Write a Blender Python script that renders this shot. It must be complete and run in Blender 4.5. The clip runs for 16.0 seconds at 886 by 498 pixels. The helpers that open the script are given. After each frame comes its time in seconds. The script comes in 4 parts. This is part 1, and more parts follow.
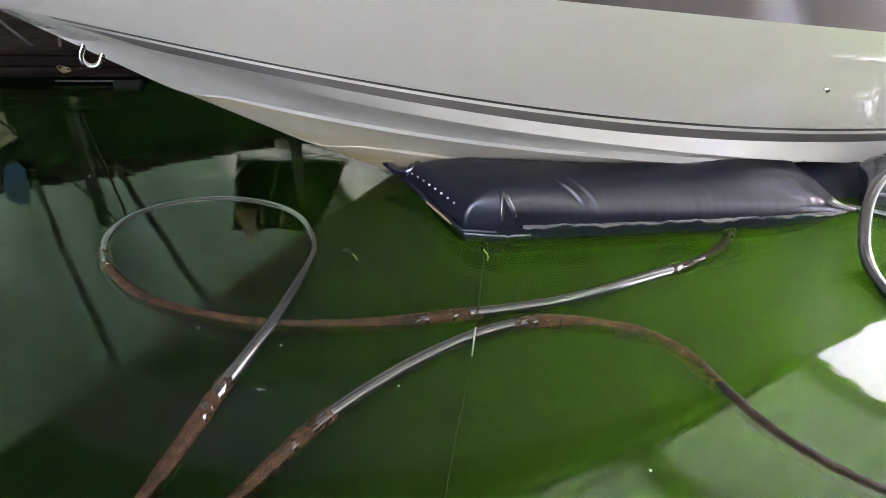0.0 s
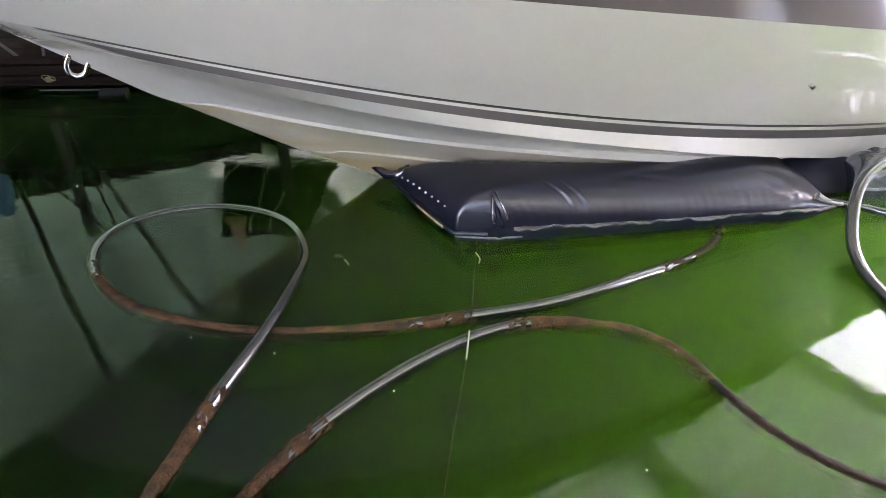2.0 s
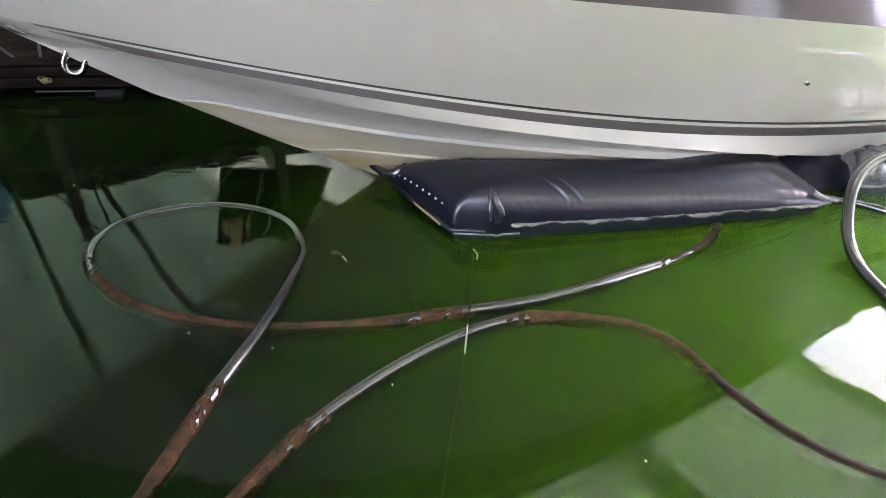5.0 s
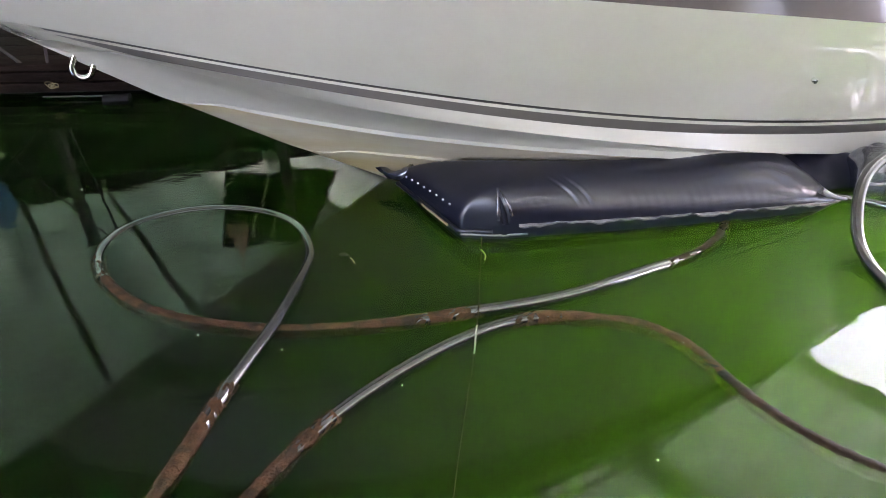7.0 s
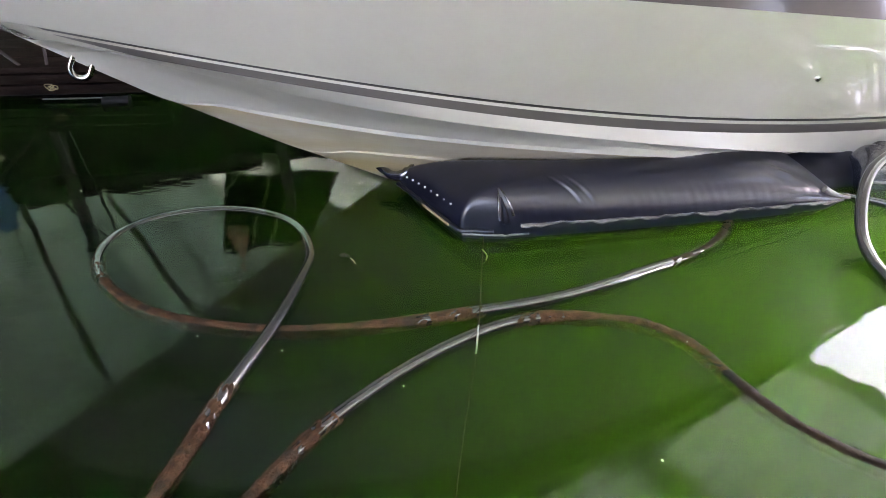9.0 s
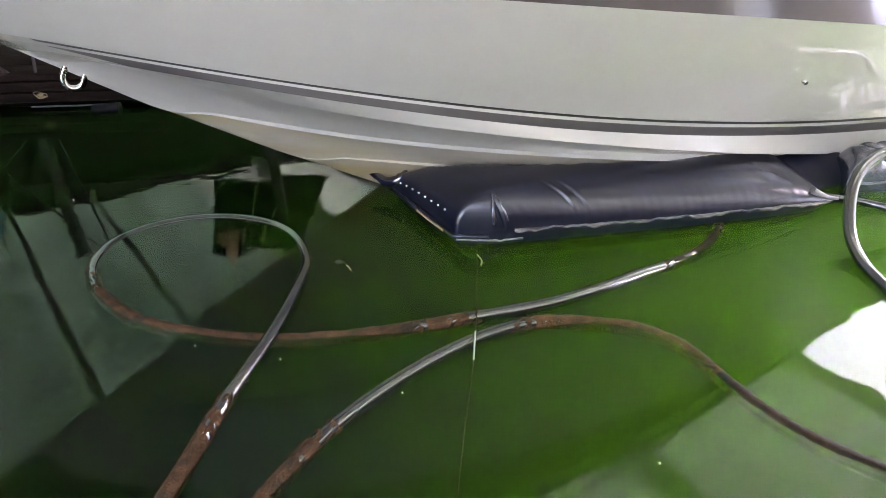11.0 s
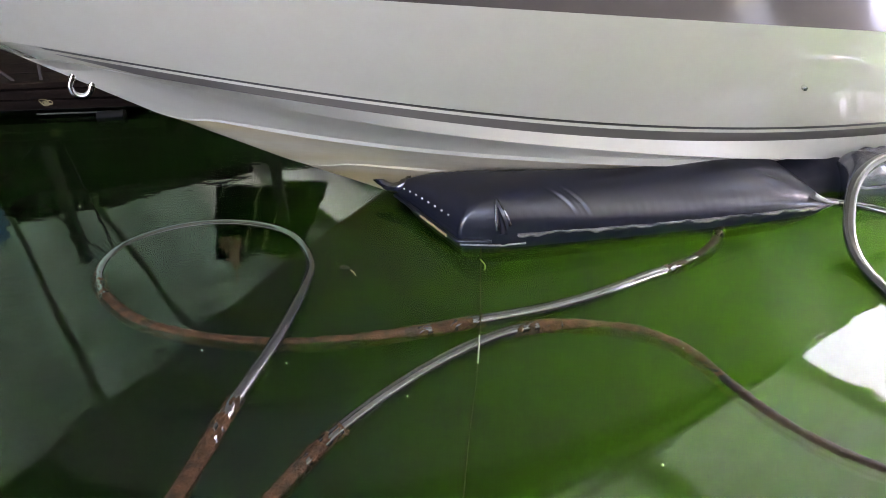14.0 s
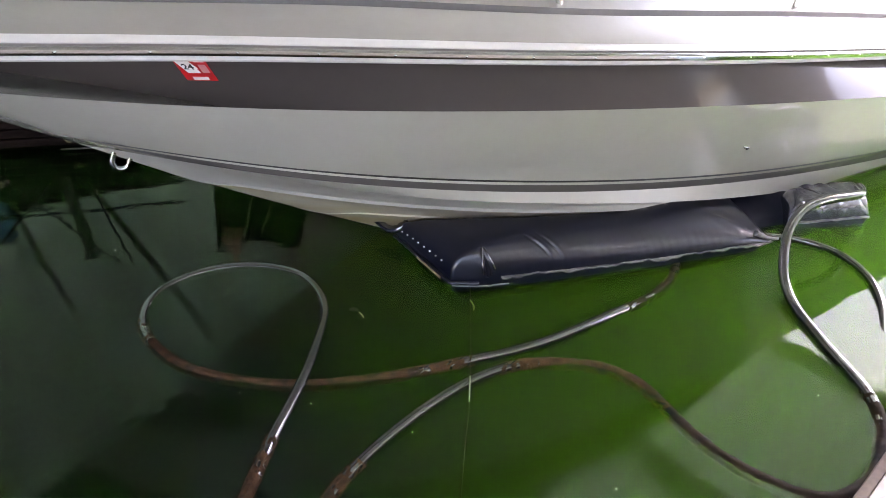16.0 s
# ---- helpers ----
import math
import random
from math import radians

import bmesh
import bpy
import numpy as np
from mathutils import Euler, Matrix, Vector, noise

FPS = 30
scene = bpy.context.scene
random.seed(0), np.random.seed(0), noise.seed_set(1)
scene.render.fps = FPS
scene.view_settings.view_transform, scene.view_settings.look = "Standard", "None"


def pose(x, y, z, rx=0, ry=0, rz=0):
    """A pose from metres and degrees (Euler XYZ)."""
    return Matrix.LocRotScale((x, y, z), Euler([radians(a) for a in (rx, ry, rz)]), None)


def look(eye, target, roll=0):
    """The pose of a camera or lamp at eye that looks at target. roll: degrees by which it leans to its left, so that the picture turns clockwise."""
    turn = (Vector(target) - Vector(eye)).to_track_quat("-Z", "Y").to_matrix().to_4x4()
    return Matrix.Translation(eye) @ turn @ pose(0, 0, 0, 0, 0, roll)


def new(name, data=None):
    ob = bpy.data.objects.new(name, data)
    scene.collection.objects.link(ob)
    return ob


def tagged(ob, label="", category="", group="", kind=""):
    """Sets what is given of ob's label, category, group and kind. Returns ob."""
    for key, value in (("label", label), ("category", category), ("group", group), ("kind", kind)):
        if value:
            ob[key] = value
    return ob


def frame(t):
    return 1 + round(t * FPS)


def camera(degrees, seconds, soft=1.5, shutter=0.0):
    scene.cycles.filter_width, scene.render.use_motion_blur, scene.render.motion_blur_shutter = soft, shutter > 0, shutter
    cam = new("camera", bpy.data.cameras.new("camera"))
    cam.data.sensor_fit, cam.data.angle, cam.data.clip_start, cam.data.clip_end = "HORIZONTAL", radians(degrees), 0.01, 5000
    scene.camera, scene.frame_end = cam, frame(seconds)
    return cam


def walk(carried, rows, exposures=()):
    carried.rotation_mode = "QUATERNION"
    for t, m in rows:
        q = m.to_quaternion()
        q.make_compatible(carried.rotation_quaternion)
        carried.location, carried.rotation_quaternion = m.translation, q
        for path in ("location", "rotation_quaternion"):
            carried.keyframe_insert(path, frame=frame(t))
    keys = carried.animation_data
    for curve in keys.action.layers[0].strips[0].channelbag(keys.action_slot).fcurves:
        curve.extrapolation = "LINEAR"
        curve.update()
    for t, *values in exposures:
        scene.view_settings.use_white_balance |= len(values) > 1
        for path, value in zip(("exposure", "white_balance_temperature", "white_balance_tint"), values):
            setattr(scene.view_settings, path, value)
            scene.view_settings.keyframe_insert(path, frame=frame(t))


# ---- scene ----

# ---- camera ----
cam = camera(64.0, 16.0, soft=0.8)
PATH = [
    (0, look((0.004, -0.004, 0.993), (-0.024, 1.671, -0.100), 0.07)),
    (0.5, look((0.002, -0.007, 0.997), (-0.010, 1.667, -0.096), 0.54)),
    (1, look((0.003, -0.007, 0.993), (-0.003, 1.670, -0.096), 0.41)),
    (1.5, look((0.005, -0.006, 0.992), (-0.002, 1.672, -0.097), -0.03)),
    (2, look((-0.000, 0.000, 1.000), (-0.000, 1.675, -0.092), -0.63)),
    (2.5, look((0.003, -0.013, 0.994), (0.002, 1.664, -0.097), 0.10)),
    (3, look((0.003, -0.010, 0.987), (0.004, 1.670, -0.098), -0.19)),
    (3.5, look((-0.004, -0.009, 0.984), (0.002, 1.674, -0.095), -0.31)),
    (4, look((-0.004, -0.011, 0.983), (0.005, 1.673, -0.095), -0.32)),
    (6.5, look((-0.013, -0.022, 0.971), (-0.004, 1.669, -0.096), -1.08)),
    (7, look((-0.015, -0.019, 0.972), (-0.014, 1.672, -0.094), -1.17)),
    (7.5, look((-0.015, -0.027, 0.973), (-0.020, 1.666, -0.092), -1.10)),
    (8, look((-0.013, -0.031, 0.971), (-0.022, 1.666, -0.087), -1.16)),
    (8.5, look((-0.016, -0.028, 0.971), (-0.024, 1.667, -0.091), -1.30)),
    (9, look((-0.016, -0.013, 0.959), (-0.017, 1.684, -0.100), -1.41)),
    (11.5, look((-0.034, -0.016, 0.980), (-0.002, 1.680, -0.080), -1.56)),
    (12, look((-0.035, -0.025, 0.979), (-0.009, 1.676, -0.074), -1.53)),
    (12.5, look((-0.031, -0.025, 0.980), (-0.019, 1.680, -0.065), -2.13)),
    (13, look((-0.030, -0.031, 0.982), (-0.019, 1.675, -0.062), -2.22)),
    (13.5, look((-0.038, -0.029, 0.985), (-0.018, 1.673, -0.065), -1.75)),
    (14, look((-0.039, -0.029, 0.986), (-0.010, 1.675, -0.061), -1.71)),
    (14.5, look((-0.035, -0.033, 0.987), (-0.010, 1.677, -0.052), -1.98)),
    (15, look((-0.032, -0.034, 1.040), (-0.016, 1.662, -0.021), -2.29)),
    (15.2, look((-0.022, -0.040, 1.089), (-0.012, 1.650, 0.020), -1.94)),
    (15.5, look((-0.034, -0.042, 1.220), (-0.004, 1.641, 0.140), -3.66)),
    (16, look((-0.041, -0.144, 1.357), (0.008, 1.493, 0.209), -2.50)),
]
walk(cam, PATH, exposures=((0.0, 4.86, 7350, 30), (14.8, 4.86, 7350, 30), (15.5, 4.58, 7350, 30), (16.0, 4.30, 7350, 30)))

# ---- light ----
SUN_ELEVATION = radians(58)
SUN_TO = Vector((0.88, 0.47, 0)).normalized()     # level direction towards the sun
world = bpy.data.worlds.new("world")
scene.world = world
world.use_nodes = True
wn = world.node_tree.nodes
sky = wn.new("ShaderNodeTexSky")
sky.sky_type = "NISHITA"
sky.sun_disc = False
sky.sun_elevation = SUN_ELEVATION
sky.sun_rotation = math.atan2(SUN_TO.x, SUN_TO.y)
sky.dust_density = 1.8
sky.ozone_density = 0.0
sky.air_density = 1.0
wn["Background"].inputs["Strength"].default_value = 0.15
world.node_tree.links.new(sky.outputs[0], wn["Background"].inputs["Color"])
sun_data = bpy.data.lights.new("sun", "SUN")
sun_data.energy = 2.5
sun_data.angle = radians(0.6)
sun_data.color = (1.0, 0.95, 0.87)
sun = new("sun", sun_data)
to_sun = Vector((SUN_TO.x * math.cos(SUN_ELEVATION), SUN_TO.y * math.cos(SUN_ELEVATION), math.sin(SUN_ELEVATION)))
sun.matrix_world = look((8, 0, 8), Vector((8, 0, 8)) - to_sun)


# ---- materials ----
def material(name, color, rough=0.5, metal=0.0, coat=0.0, vary=0.15, scale=8.0, bump=0.0, bump_scale=60.0,
             second=None, second_scale=3.0, second_from=0.55, second_to=0.7, stretch=(1, 1, 1), spec=0.5, glow_through=0.0, coat_ior=1.55):
    """A principled material: base colour varied at two scales, a second colour in patches, and fine relief."""
    m = bpy.data.materials.new(name)
    m.use_nodes = True
    nt = m.node_tree
    n, l = nt.nodes, nt.links
    b = n["Principled BSDF"]
    b.inputs["Roughness"].default_value = rough
    b.inputs["Metallic"].default_value = metal
    b.inputs["Coat Weight"].default_value = coat
    b.inputs["Coat Roughness"].default_value = 0.04
    b.inputs["Coat IOR"].default_value = coat_ior
    b.inputs["Specular IOR Level"].default_value = spec
    tc = n.new("ShaderNodeTexCoord")
    mp = n.new("ShaderNodeMapping")
    mp.inputs["Scale"].default_value = stretch
    l.new(tc.outputs["Object"], mp.inputs["Vector"])

    def noise_at(s, detail=6.0):
        t = n.new("ShaderNodeTexNoise")
        t.inputs["Scale"].default_value = s
        t.inputs["Detail"].default_value = detail
        l.new(mp.outputs[0], t.inputs["Vector"])
        return t.outputs["Fac"]

    def ramp(value, a, z, lo, hi):
        r = n.new("ShaderNodeMapRange")
        for key, val in (("From Min", a), ("From Max", z), ("To Min", lo), ("To Max", hi)):
            r.inputs[key].default_value = val
        l.new(value, r.inputs["Value"])
        return r.outputs[0]

    def mix(kind, fac, a, c):
        x = n.new("ShaderNodeMix")
        x.data_type = "RGBA"
        x.blend_type = kind
        for sock, val in ((x.inputs["Factor"], fac), (x.inputs[6], a), (x.inputs[7], c)):
            if isinstance(val, (int, float)):
                sock.default_value = val
            elif isinstance(val, tuple):
                sock.default_value = (*val, 1)
            else:
                l.new(val, sock)
        return x.outputs[2]

    g = n.new("ShaderNodeCombineColor")
    big = ramp(noise_at(scale), 0.3, 0.7, 1 - vary, 1 + vary)
    for i in range(3):
        l.new(big, g.inputs[i])
    col = mix("MULTIPLY", 1.0, tuple(color), g.outputs[0])
    fine = n.new("ShaderNodeCombineColor")
    small = ramp(noise_at(scale * 9, 3.0), 0.3, 0.7, 1 - vary * 0.5, 1 + vary * 0.5)
    for i in range(3):
        l.new(small, fine.inputs[i])
    col = mix("MULTIPLY", 1.0, col, fine.outputs[0])
    if second:
        col = mix("MIX", ramp(noise_at(second_scale), second_from, second_to, 0.0, 1.0), col, tuple(second))
    l.new(col, b.inputs["Base Color"])
    l.new(ramp(noise_at(scale * 2), 0.3, 0.7, max(rough - 0.06, 0.02), rough + 0.06), b.inputs["Roughness"])
    if bump:
        bp = n.new("ShaderNodeBump")
        bp.inputs["Strength"].default_value = 1.0
        bp.inputs["Distance"].default_value = bump
        l.new(noise_at(bump_scale), bp.inputs["Height"])
        l.new(bp.outputs[0], b.inputs["Normal"])
    if glow_through:
        thin = n.new("ShaderNodeBsdfTranslucent")
        l.new(col, thin.inputs["Color"])
        both = n.new("ShaderNodeMixShader")
        both.inputs[0].default_value = glow_through
        l.new(b.outputs[0], both.inputs[1])
        l.new(thin.outputs[0], both.inputs[2])
        l.new(both.outputs[0], n["Material Output"].inputs["Surface"])
    return m


GELCOAT = material("white_gelcoat", (0.440, 0.423, 0.366), 0.08, coat=1.0, coat_ior=1.60, spec=0.55, vary=0.025, scale=2.0, bump=0.0003, bump_scale=4)
# white deck moulding, coloured darker than the sides to offset strong overhead light
DECK = material("darkened_deck_gelcoat", (0.235, 0.222, 0.196), 0.40, vary=0.04, scale=3.0, bump=0.0003, bump_scale=40)
# same white gelcoat, coloured darker to offset the brighter light on these faces
SATIN = material("dimmed_white_gelcoat", (0.355, 0.340, 0.295), 0.37, vary=0.03, scale=2.5, spec=0.5)
STAINED = material("stained_gelcoat", (0.46, 0.415, 0.325), 0.20, coat=0.2, vary=0.06, scale=3.0,
                   second=(0.40, 0.31, 0.17), second_scale=2.2, second_from=0.42, second_to=0.68, stretch=(0.6, 1.5, 3))
BAND = material("taupe_gelcoat", (0.066, 0.057, 0.052), 0.13, coat=0.0, vary=0.03, scale=3.0, spec=0.13)
GREY = material("grey_vinyl_stripe", (0.070, 0.064, 0.058), 0.45, vary=0.03, spec=0.3)
BLACK = material("black_vinyl_line", (0.012, 0.011, 0.011), 0.36, vary=0.1)
CHROME = material("polished_steel", (0.72, 0.72, 0.70), 0.12, metal=1.0, vary=0.05)
STEEL = material("dull_steel_insert", (0.46, 0.46, 0.44), 0.12, metal=1.0, vary=0.06)
SEAM_GREY = material("deck_seam_grey", (0.10, 0.095, 0.09), 0.5, vary=0.1)
PVC = material("white_vinyl_rail", (0.50, 0.485, 0.46), 0.36, vary=0.04)
NAVY = material("navy_vinyl", (0.0045, 0.0055, 0.014), 0.35, coat=0.22, vary=0.2, scale=6, bump=0.0006, bump_scale=18, spec=0.65)
DULL_NAVY = material("dull_navy_vinyl", (0.004, 0.005, 0.012), 0.6, vary=0.2, scale=6, spec=0.25)
SEAM = material("worn_seam_vinyl", (0.17, 0.16, 0.15), 0.4, vary=0.35, scale=18, second=(0.03, 0.03, 0.04), second_scale=12,
                second_from=0.5, second_to=0.62)
SCUFF = material("scuffed_tan_edge", (0.33, 0.24, 0.14), 0.6, vary=0.3, scale=30)
RUBBER = material("wet_black_hose", (0.012, 0.012, 0.013), 0.16, coat=1.0, coat_ior=1.75, vary=0.2, scale=20, spec=0.8, second=(0.017, 0.016, 0.015), second_scale=9,
                  second_from=0.50, second_to=0.8, bump=0.0007, bump_scale=55)
ALGAE = material("brown_algae", (0.066, 0.031, 0.015), 0.9, vary=0.45, scale=40, spec=0.2, second=(0.032, 0.020, 0.012), second_scale=25,
                 second_from=0.5, second_to=0.65, bump=0.004, bump_scale=180)
DARK_ALGAE = material("dull_dark_slime", (0.026, 0.016, 0.009), 0.7, vary=0.3, scale=30, spec=0.15, second=(0.010, 0.009, 0.008), second_scale=12, bump=0.002, bump_scale=120)
STRING = material("dark_cord", (0.022, 0.012, 0.007), 0.8, spec=0.05, vary=0.3, scale=60)
SLEEVE = material("pale_cord_sleeve", (0.24, 0.23, 0.21), 0.5, vary=0.1)
WHITE_BIT = material("white_plastic", (0.75, 0.74, 0.70), 0.4, vary=0.05)
RED = material("red_sticker", (0.50, 0.012, 0.016), 0.35, vary=0.06, scale=30)
STICKER = material("white_sticker", (0.76, 0.74, 0.72), 0.35, vary=0.04, scale=30)
DARK_WOOD = material("dark_weathered_wood", (0.0105, 0.0066, 0.0050), 0.85, vary=0.5, scale=5, stretch=(1, 6, 6), bump=0.003, bump_scale=30, spec=0.05)
BLACK_FLOAT = material("black_float_tub", (0.008, 0.008, 0.009), 0.8, vary=0.3, spec=0.15)
PIPE = material("grey_galvanised_pipe", (0.028, 0.022, 0.020), 0.6, vary=0.2, spec=0.3)
ROPE = material("yellow_rope", (0.20, 0.165, 0.08), 0.8, vary=0.3, scale=60)
ROOF = material("pale_roof_sheet", (0.55, 0.57, 0.56), 0.55, vary=0.15, scale=1.2, second=(0.34, 0.33, 0.29), second_scale=0.7, glow_through=0.20)
MILKY_STAND_IN = material("milky_stand_in_sheet", (0.52, 0.65, 0.58), 0.5, vary=0.12, scale=1.2, second=(0.42, 0.50, 0.45), second_scale=0.8, glow_through=0.31)
CLEAR_ROOF = material("translucent_roof_sheet", (0.84, 0.90, 0.86), 0.4, vary=0.08, scale=1.5, second=(0.76, 0.77, 0.74), second_scale=1.3, glow_through=0.36)
POST = material("grey_painted_timber", (0.05, 0.05, 0.047), 0.7, vary=0.25, scale=5)


def rib_shading(m, along, pitch, least):
    """Shading of the corrugated ribs put into the colour: darker stripes across the level direction along."""
    n, l = m.node_tree.nodes, m.node_tree.links
    tc = n.new("ShaderNodeTexCoord")
    dot = n.new("ShaderNodeVectorMath")
    dot.operation = "DOT_PRODUCT"
    dot.inputs[1].default_value = along
    l.new(tc.outputs["Object"], dot.inputs[0])
    turn = n.new("ShaderNodeMath")
    turn.operation = "MULTIPLY"
    turn.inputs[1].default_value = 2 * math.pi / pitch
    l.new(dot.outputs["Value"], turn.inputs[0])
    wave = n.new("ShaderNodeMath")
    wave.operation = "SINE"
    l.new(turn.outputs[0], wave.inputs[0])
    # painted shade of the ribs, not taken from the sheet's shape
    rib_tone = n.new("ShaderNodeMapRange")
    for key, val in (("From Min", -0.95), ("From Max", -0.2), ("To Min", least), ("To Max", 1.0)):
        rib_tone.inputs[key].default_value = val
    l.new(wave.outputs[0], rib_tone.inputs["Value"])
    b = n["Principled BSDF"]
    col = b.inputs["Base Color"].links[0].from_socket
    mul = n.new("ShaderNodeVectorMath")
    mul.operation = "SCALE"
    l.new(col, mul.inputs[0])
    l.new(rib_tone.outputs[0], mul.inputs["Scale"])
    ends = [k.to_socket for k in l if k.from_socket == col and k.to_node != mul]
    for e in ends:
        l.new(mul.outputs[0], e)


for sheet_mat in (ROOF, MILKY_STAND_IN, CLEAR_ROOF):
    rib_shading(sheet_mat, (0.58, -0.815, 0), 0.18, 0.62)
BEAM = material("grey_roof_beam", (0.46, 0.47, 0.43), 0.8, vary=0.3, scale=4)
# near-black, so the walls stay dark under the translucent roof
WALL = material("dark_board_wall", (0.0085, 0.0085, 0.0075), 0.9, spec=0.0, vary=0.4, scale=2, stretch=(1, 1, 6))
# pale, to bounce light onto the hull from unseen walls
UNSEEN_WALL = material("pale_unseen_wall", (0.72, 0.69, 0.66), 0.8, vary=0.15, scale=2, stretch=(4, 4, 1))
DOCK = material("pale_dock_board", (0.56, 0.49, 0.45), 0.6, vary=0.15, scale=8, bump=0.002, bump_scale=50)
DOCK_EDGE = material("brown_dock_edge", (0.12, 0.075, 0.05), 0.7, vary=0.3, scale=10)
DARK_SHEET = material("dark_area_sheet", (0.012, 0.016, 0.012), 0.6, vary=0.3, scale=3, bump=0.02, bump_scale=4)
BEIGE = material("beige_fender_board", (0.42, 0.38, 0.30), 0.6, vary=0.2, scale=12)
BLUE = material("blue_tarp", (0.05, 0.17, 0.34), 0.5, vary=0.2, scale=6)
STRAW = material("dry_frayed_rope", (0.60, 0.40, 0.31), 0.9, vary=0.3, scale=40)
LEAF = material("dead_leaf", (0.020, 0.013, 0.008), 0.8, vary=0.3, scale=60)
BED = material("lake_bed_silt", (0.004, 0.010, 0.002), 0.9, vary=0.3, scale=1.5)


def murk_with_light(n, l):
    """The colour of the drifting algae, with brighter light at right painted in as an uneven gradient."""
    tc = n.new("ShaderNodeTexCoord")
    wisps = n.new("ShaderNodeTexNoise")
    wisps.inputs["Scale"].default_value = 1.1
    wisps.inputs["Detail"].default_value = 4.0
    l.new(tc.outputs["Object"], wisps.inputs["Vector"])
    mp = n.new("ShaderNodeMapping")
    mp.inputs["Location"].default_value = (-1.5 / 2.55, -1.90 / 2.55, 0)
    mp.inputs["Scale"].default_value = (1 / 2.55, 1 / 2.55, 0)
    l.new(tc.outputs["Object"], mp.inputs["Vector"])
    # painted light: the murk is coloured brighter round a spot at right
    light_pool = n.new("ShaderNodeTexGradient")
    light_pool.gradient_type = "SPHERICAL"
    l.new(mp.outputs[0], light_pool.inputs["Vector"])
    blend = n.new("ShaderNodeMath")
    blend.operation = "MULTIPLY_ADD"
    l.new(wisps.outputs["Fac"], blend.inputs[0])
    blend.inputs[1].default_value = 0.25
    l.new(light_pool.outputs["Fac"], blend.inputs[2])
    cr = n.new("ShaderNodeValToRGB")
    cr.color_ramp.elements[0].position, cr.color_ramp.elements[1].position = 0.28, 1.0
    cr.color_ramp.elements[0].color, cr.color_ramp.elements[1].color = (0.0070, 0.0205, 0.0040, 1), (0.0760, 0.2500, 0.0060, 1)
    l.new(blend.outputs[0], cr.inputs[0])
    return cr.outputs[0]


def water_material():
    m = bpy.data.materials.new("green_lake_water")
    m.use_nodes = True
    n, l = m.node_tree.nodes, m.node_tree.links
    n.clear()
    out = n.new("ShaderNodeOutputMaterial")
    tc = n.new("ShaderNodeTexCoord")

    def noise_at(s, detail, stretch=(1, 1, 1)):
        mp = n.new("ShaderNodeMapping")
        mp.inputs["Scale"].default_value = stretch
        mp.inputs["Rotation"].default_value = (0, 0, 0.4)
        l.new(tc.outputs["Object"], mp.inputs["Vector"])
        t = n.new("ShaderNodeTexNoise")
        t.inputs["Scale"].default_value = s
        t.inputs["Detail"].default_value = detail
        l.new(mp.outputs[0], t.inputs["Vector"])
        return t.outputs["Fac"]

    b1 = n.new("ShaderNodeBump")
    b1.inputs["Distance"].default_value = 0.0015
    l.new(noise_at(2.2, 2.0, (1, 1.6, 1)), b1.inputs["Height"])
    b2 = n.new("ShaderNodeBump")
    b2.inputs["Distance"].default_value = 0.00019
    l.new(noise_at(17.0, 2.0, (1, 1.5, 1)), b2.inputs["Height"])
    l.new(b1.outputs[0], b2.inputs["Normal"])
    murk = n.new("ShaderNodeBsdfPrincipled")
    murk.inputs["Roughness"].default_value = 1.0
    murk.inputs["Specular IOR Level"].default_value = 0.0
    l.new(murk_with_light(n, l), murk.inputs["Base Color"])
    clear = n.new("ShaderNodeBsdfTransparent")
    clear.inputs["Color"].default_value = (0.88, 0.94, 0.78, 1)
    body = n.new("ShaderNodeMixShader")
    body.inputs[0].default_value = 0.38
    l.new(clear.outputs[0], body.inputs[1])
    l.new(murk.outputs[0], body.inputs[2])
    gloss = n.new("ShaderNodeBsdfGlossy")
    gloss.inputs["Roughness"].default_value = 0.02
    l.new(b2.outputs[0], gloss.inputs["Normal"])
    fr = n.new("ShaderNodeFresnel")
    fr.inputs["IOR"].default_value = 1.333
    l.new(b2.outputs[0], fr.inputs["Normal"])
    mx = n.new("ShaderNodeMixShader")
    l.new(fr.outputs[0], mx.inputs[0])
    l.new(body.outputs[0], mx.inputs[1])
    l.new(gloss.outputs[0], mx.inputs[2])
    l.new(mx.outputs[0], out.inputs["Surface"])
    return m


WATER = water_material()


def murk_material(name, cover):
    """A layer of drifting algae; cover: the share of it that hides what lies below."""
    m = bpy.data.materials.new(name)
    m.use_nodes = True
    n, l = m.node_tree.nodes, m.node_tree.links
    b = n["Principled BSDF"]
    b.inputs["Roughness"].default_value = 1.0
    b.inputs["Specular IOR Level"].default_value = 0.0
    b.inputs["Alpha"].default_value = cover
    l.new(murk_with_light(n, l), b.inputs["Base Color"])
    return m


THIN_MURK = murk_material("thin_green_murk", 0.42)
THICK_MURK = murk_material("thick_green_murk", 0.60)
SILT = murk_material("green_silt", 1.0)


# ---- mesh helpers ----
def mesh_object(name, verts, faces, mat, parent=None, smooth=True, label="", angle=35):
    me = bpy.data.meshes.new(name)
    me.from_pydata([tuple(v) for v in verts], [], faces)
    me.materials.append(mat)
    if smooth:
        me.shade_smooth()
        if angle:
            me.set_sharp_from_angle(angle=radians(angle))
    me.update()
    ob = new(name, me)
    ob.parent = parent
    return tagged(ob, label)


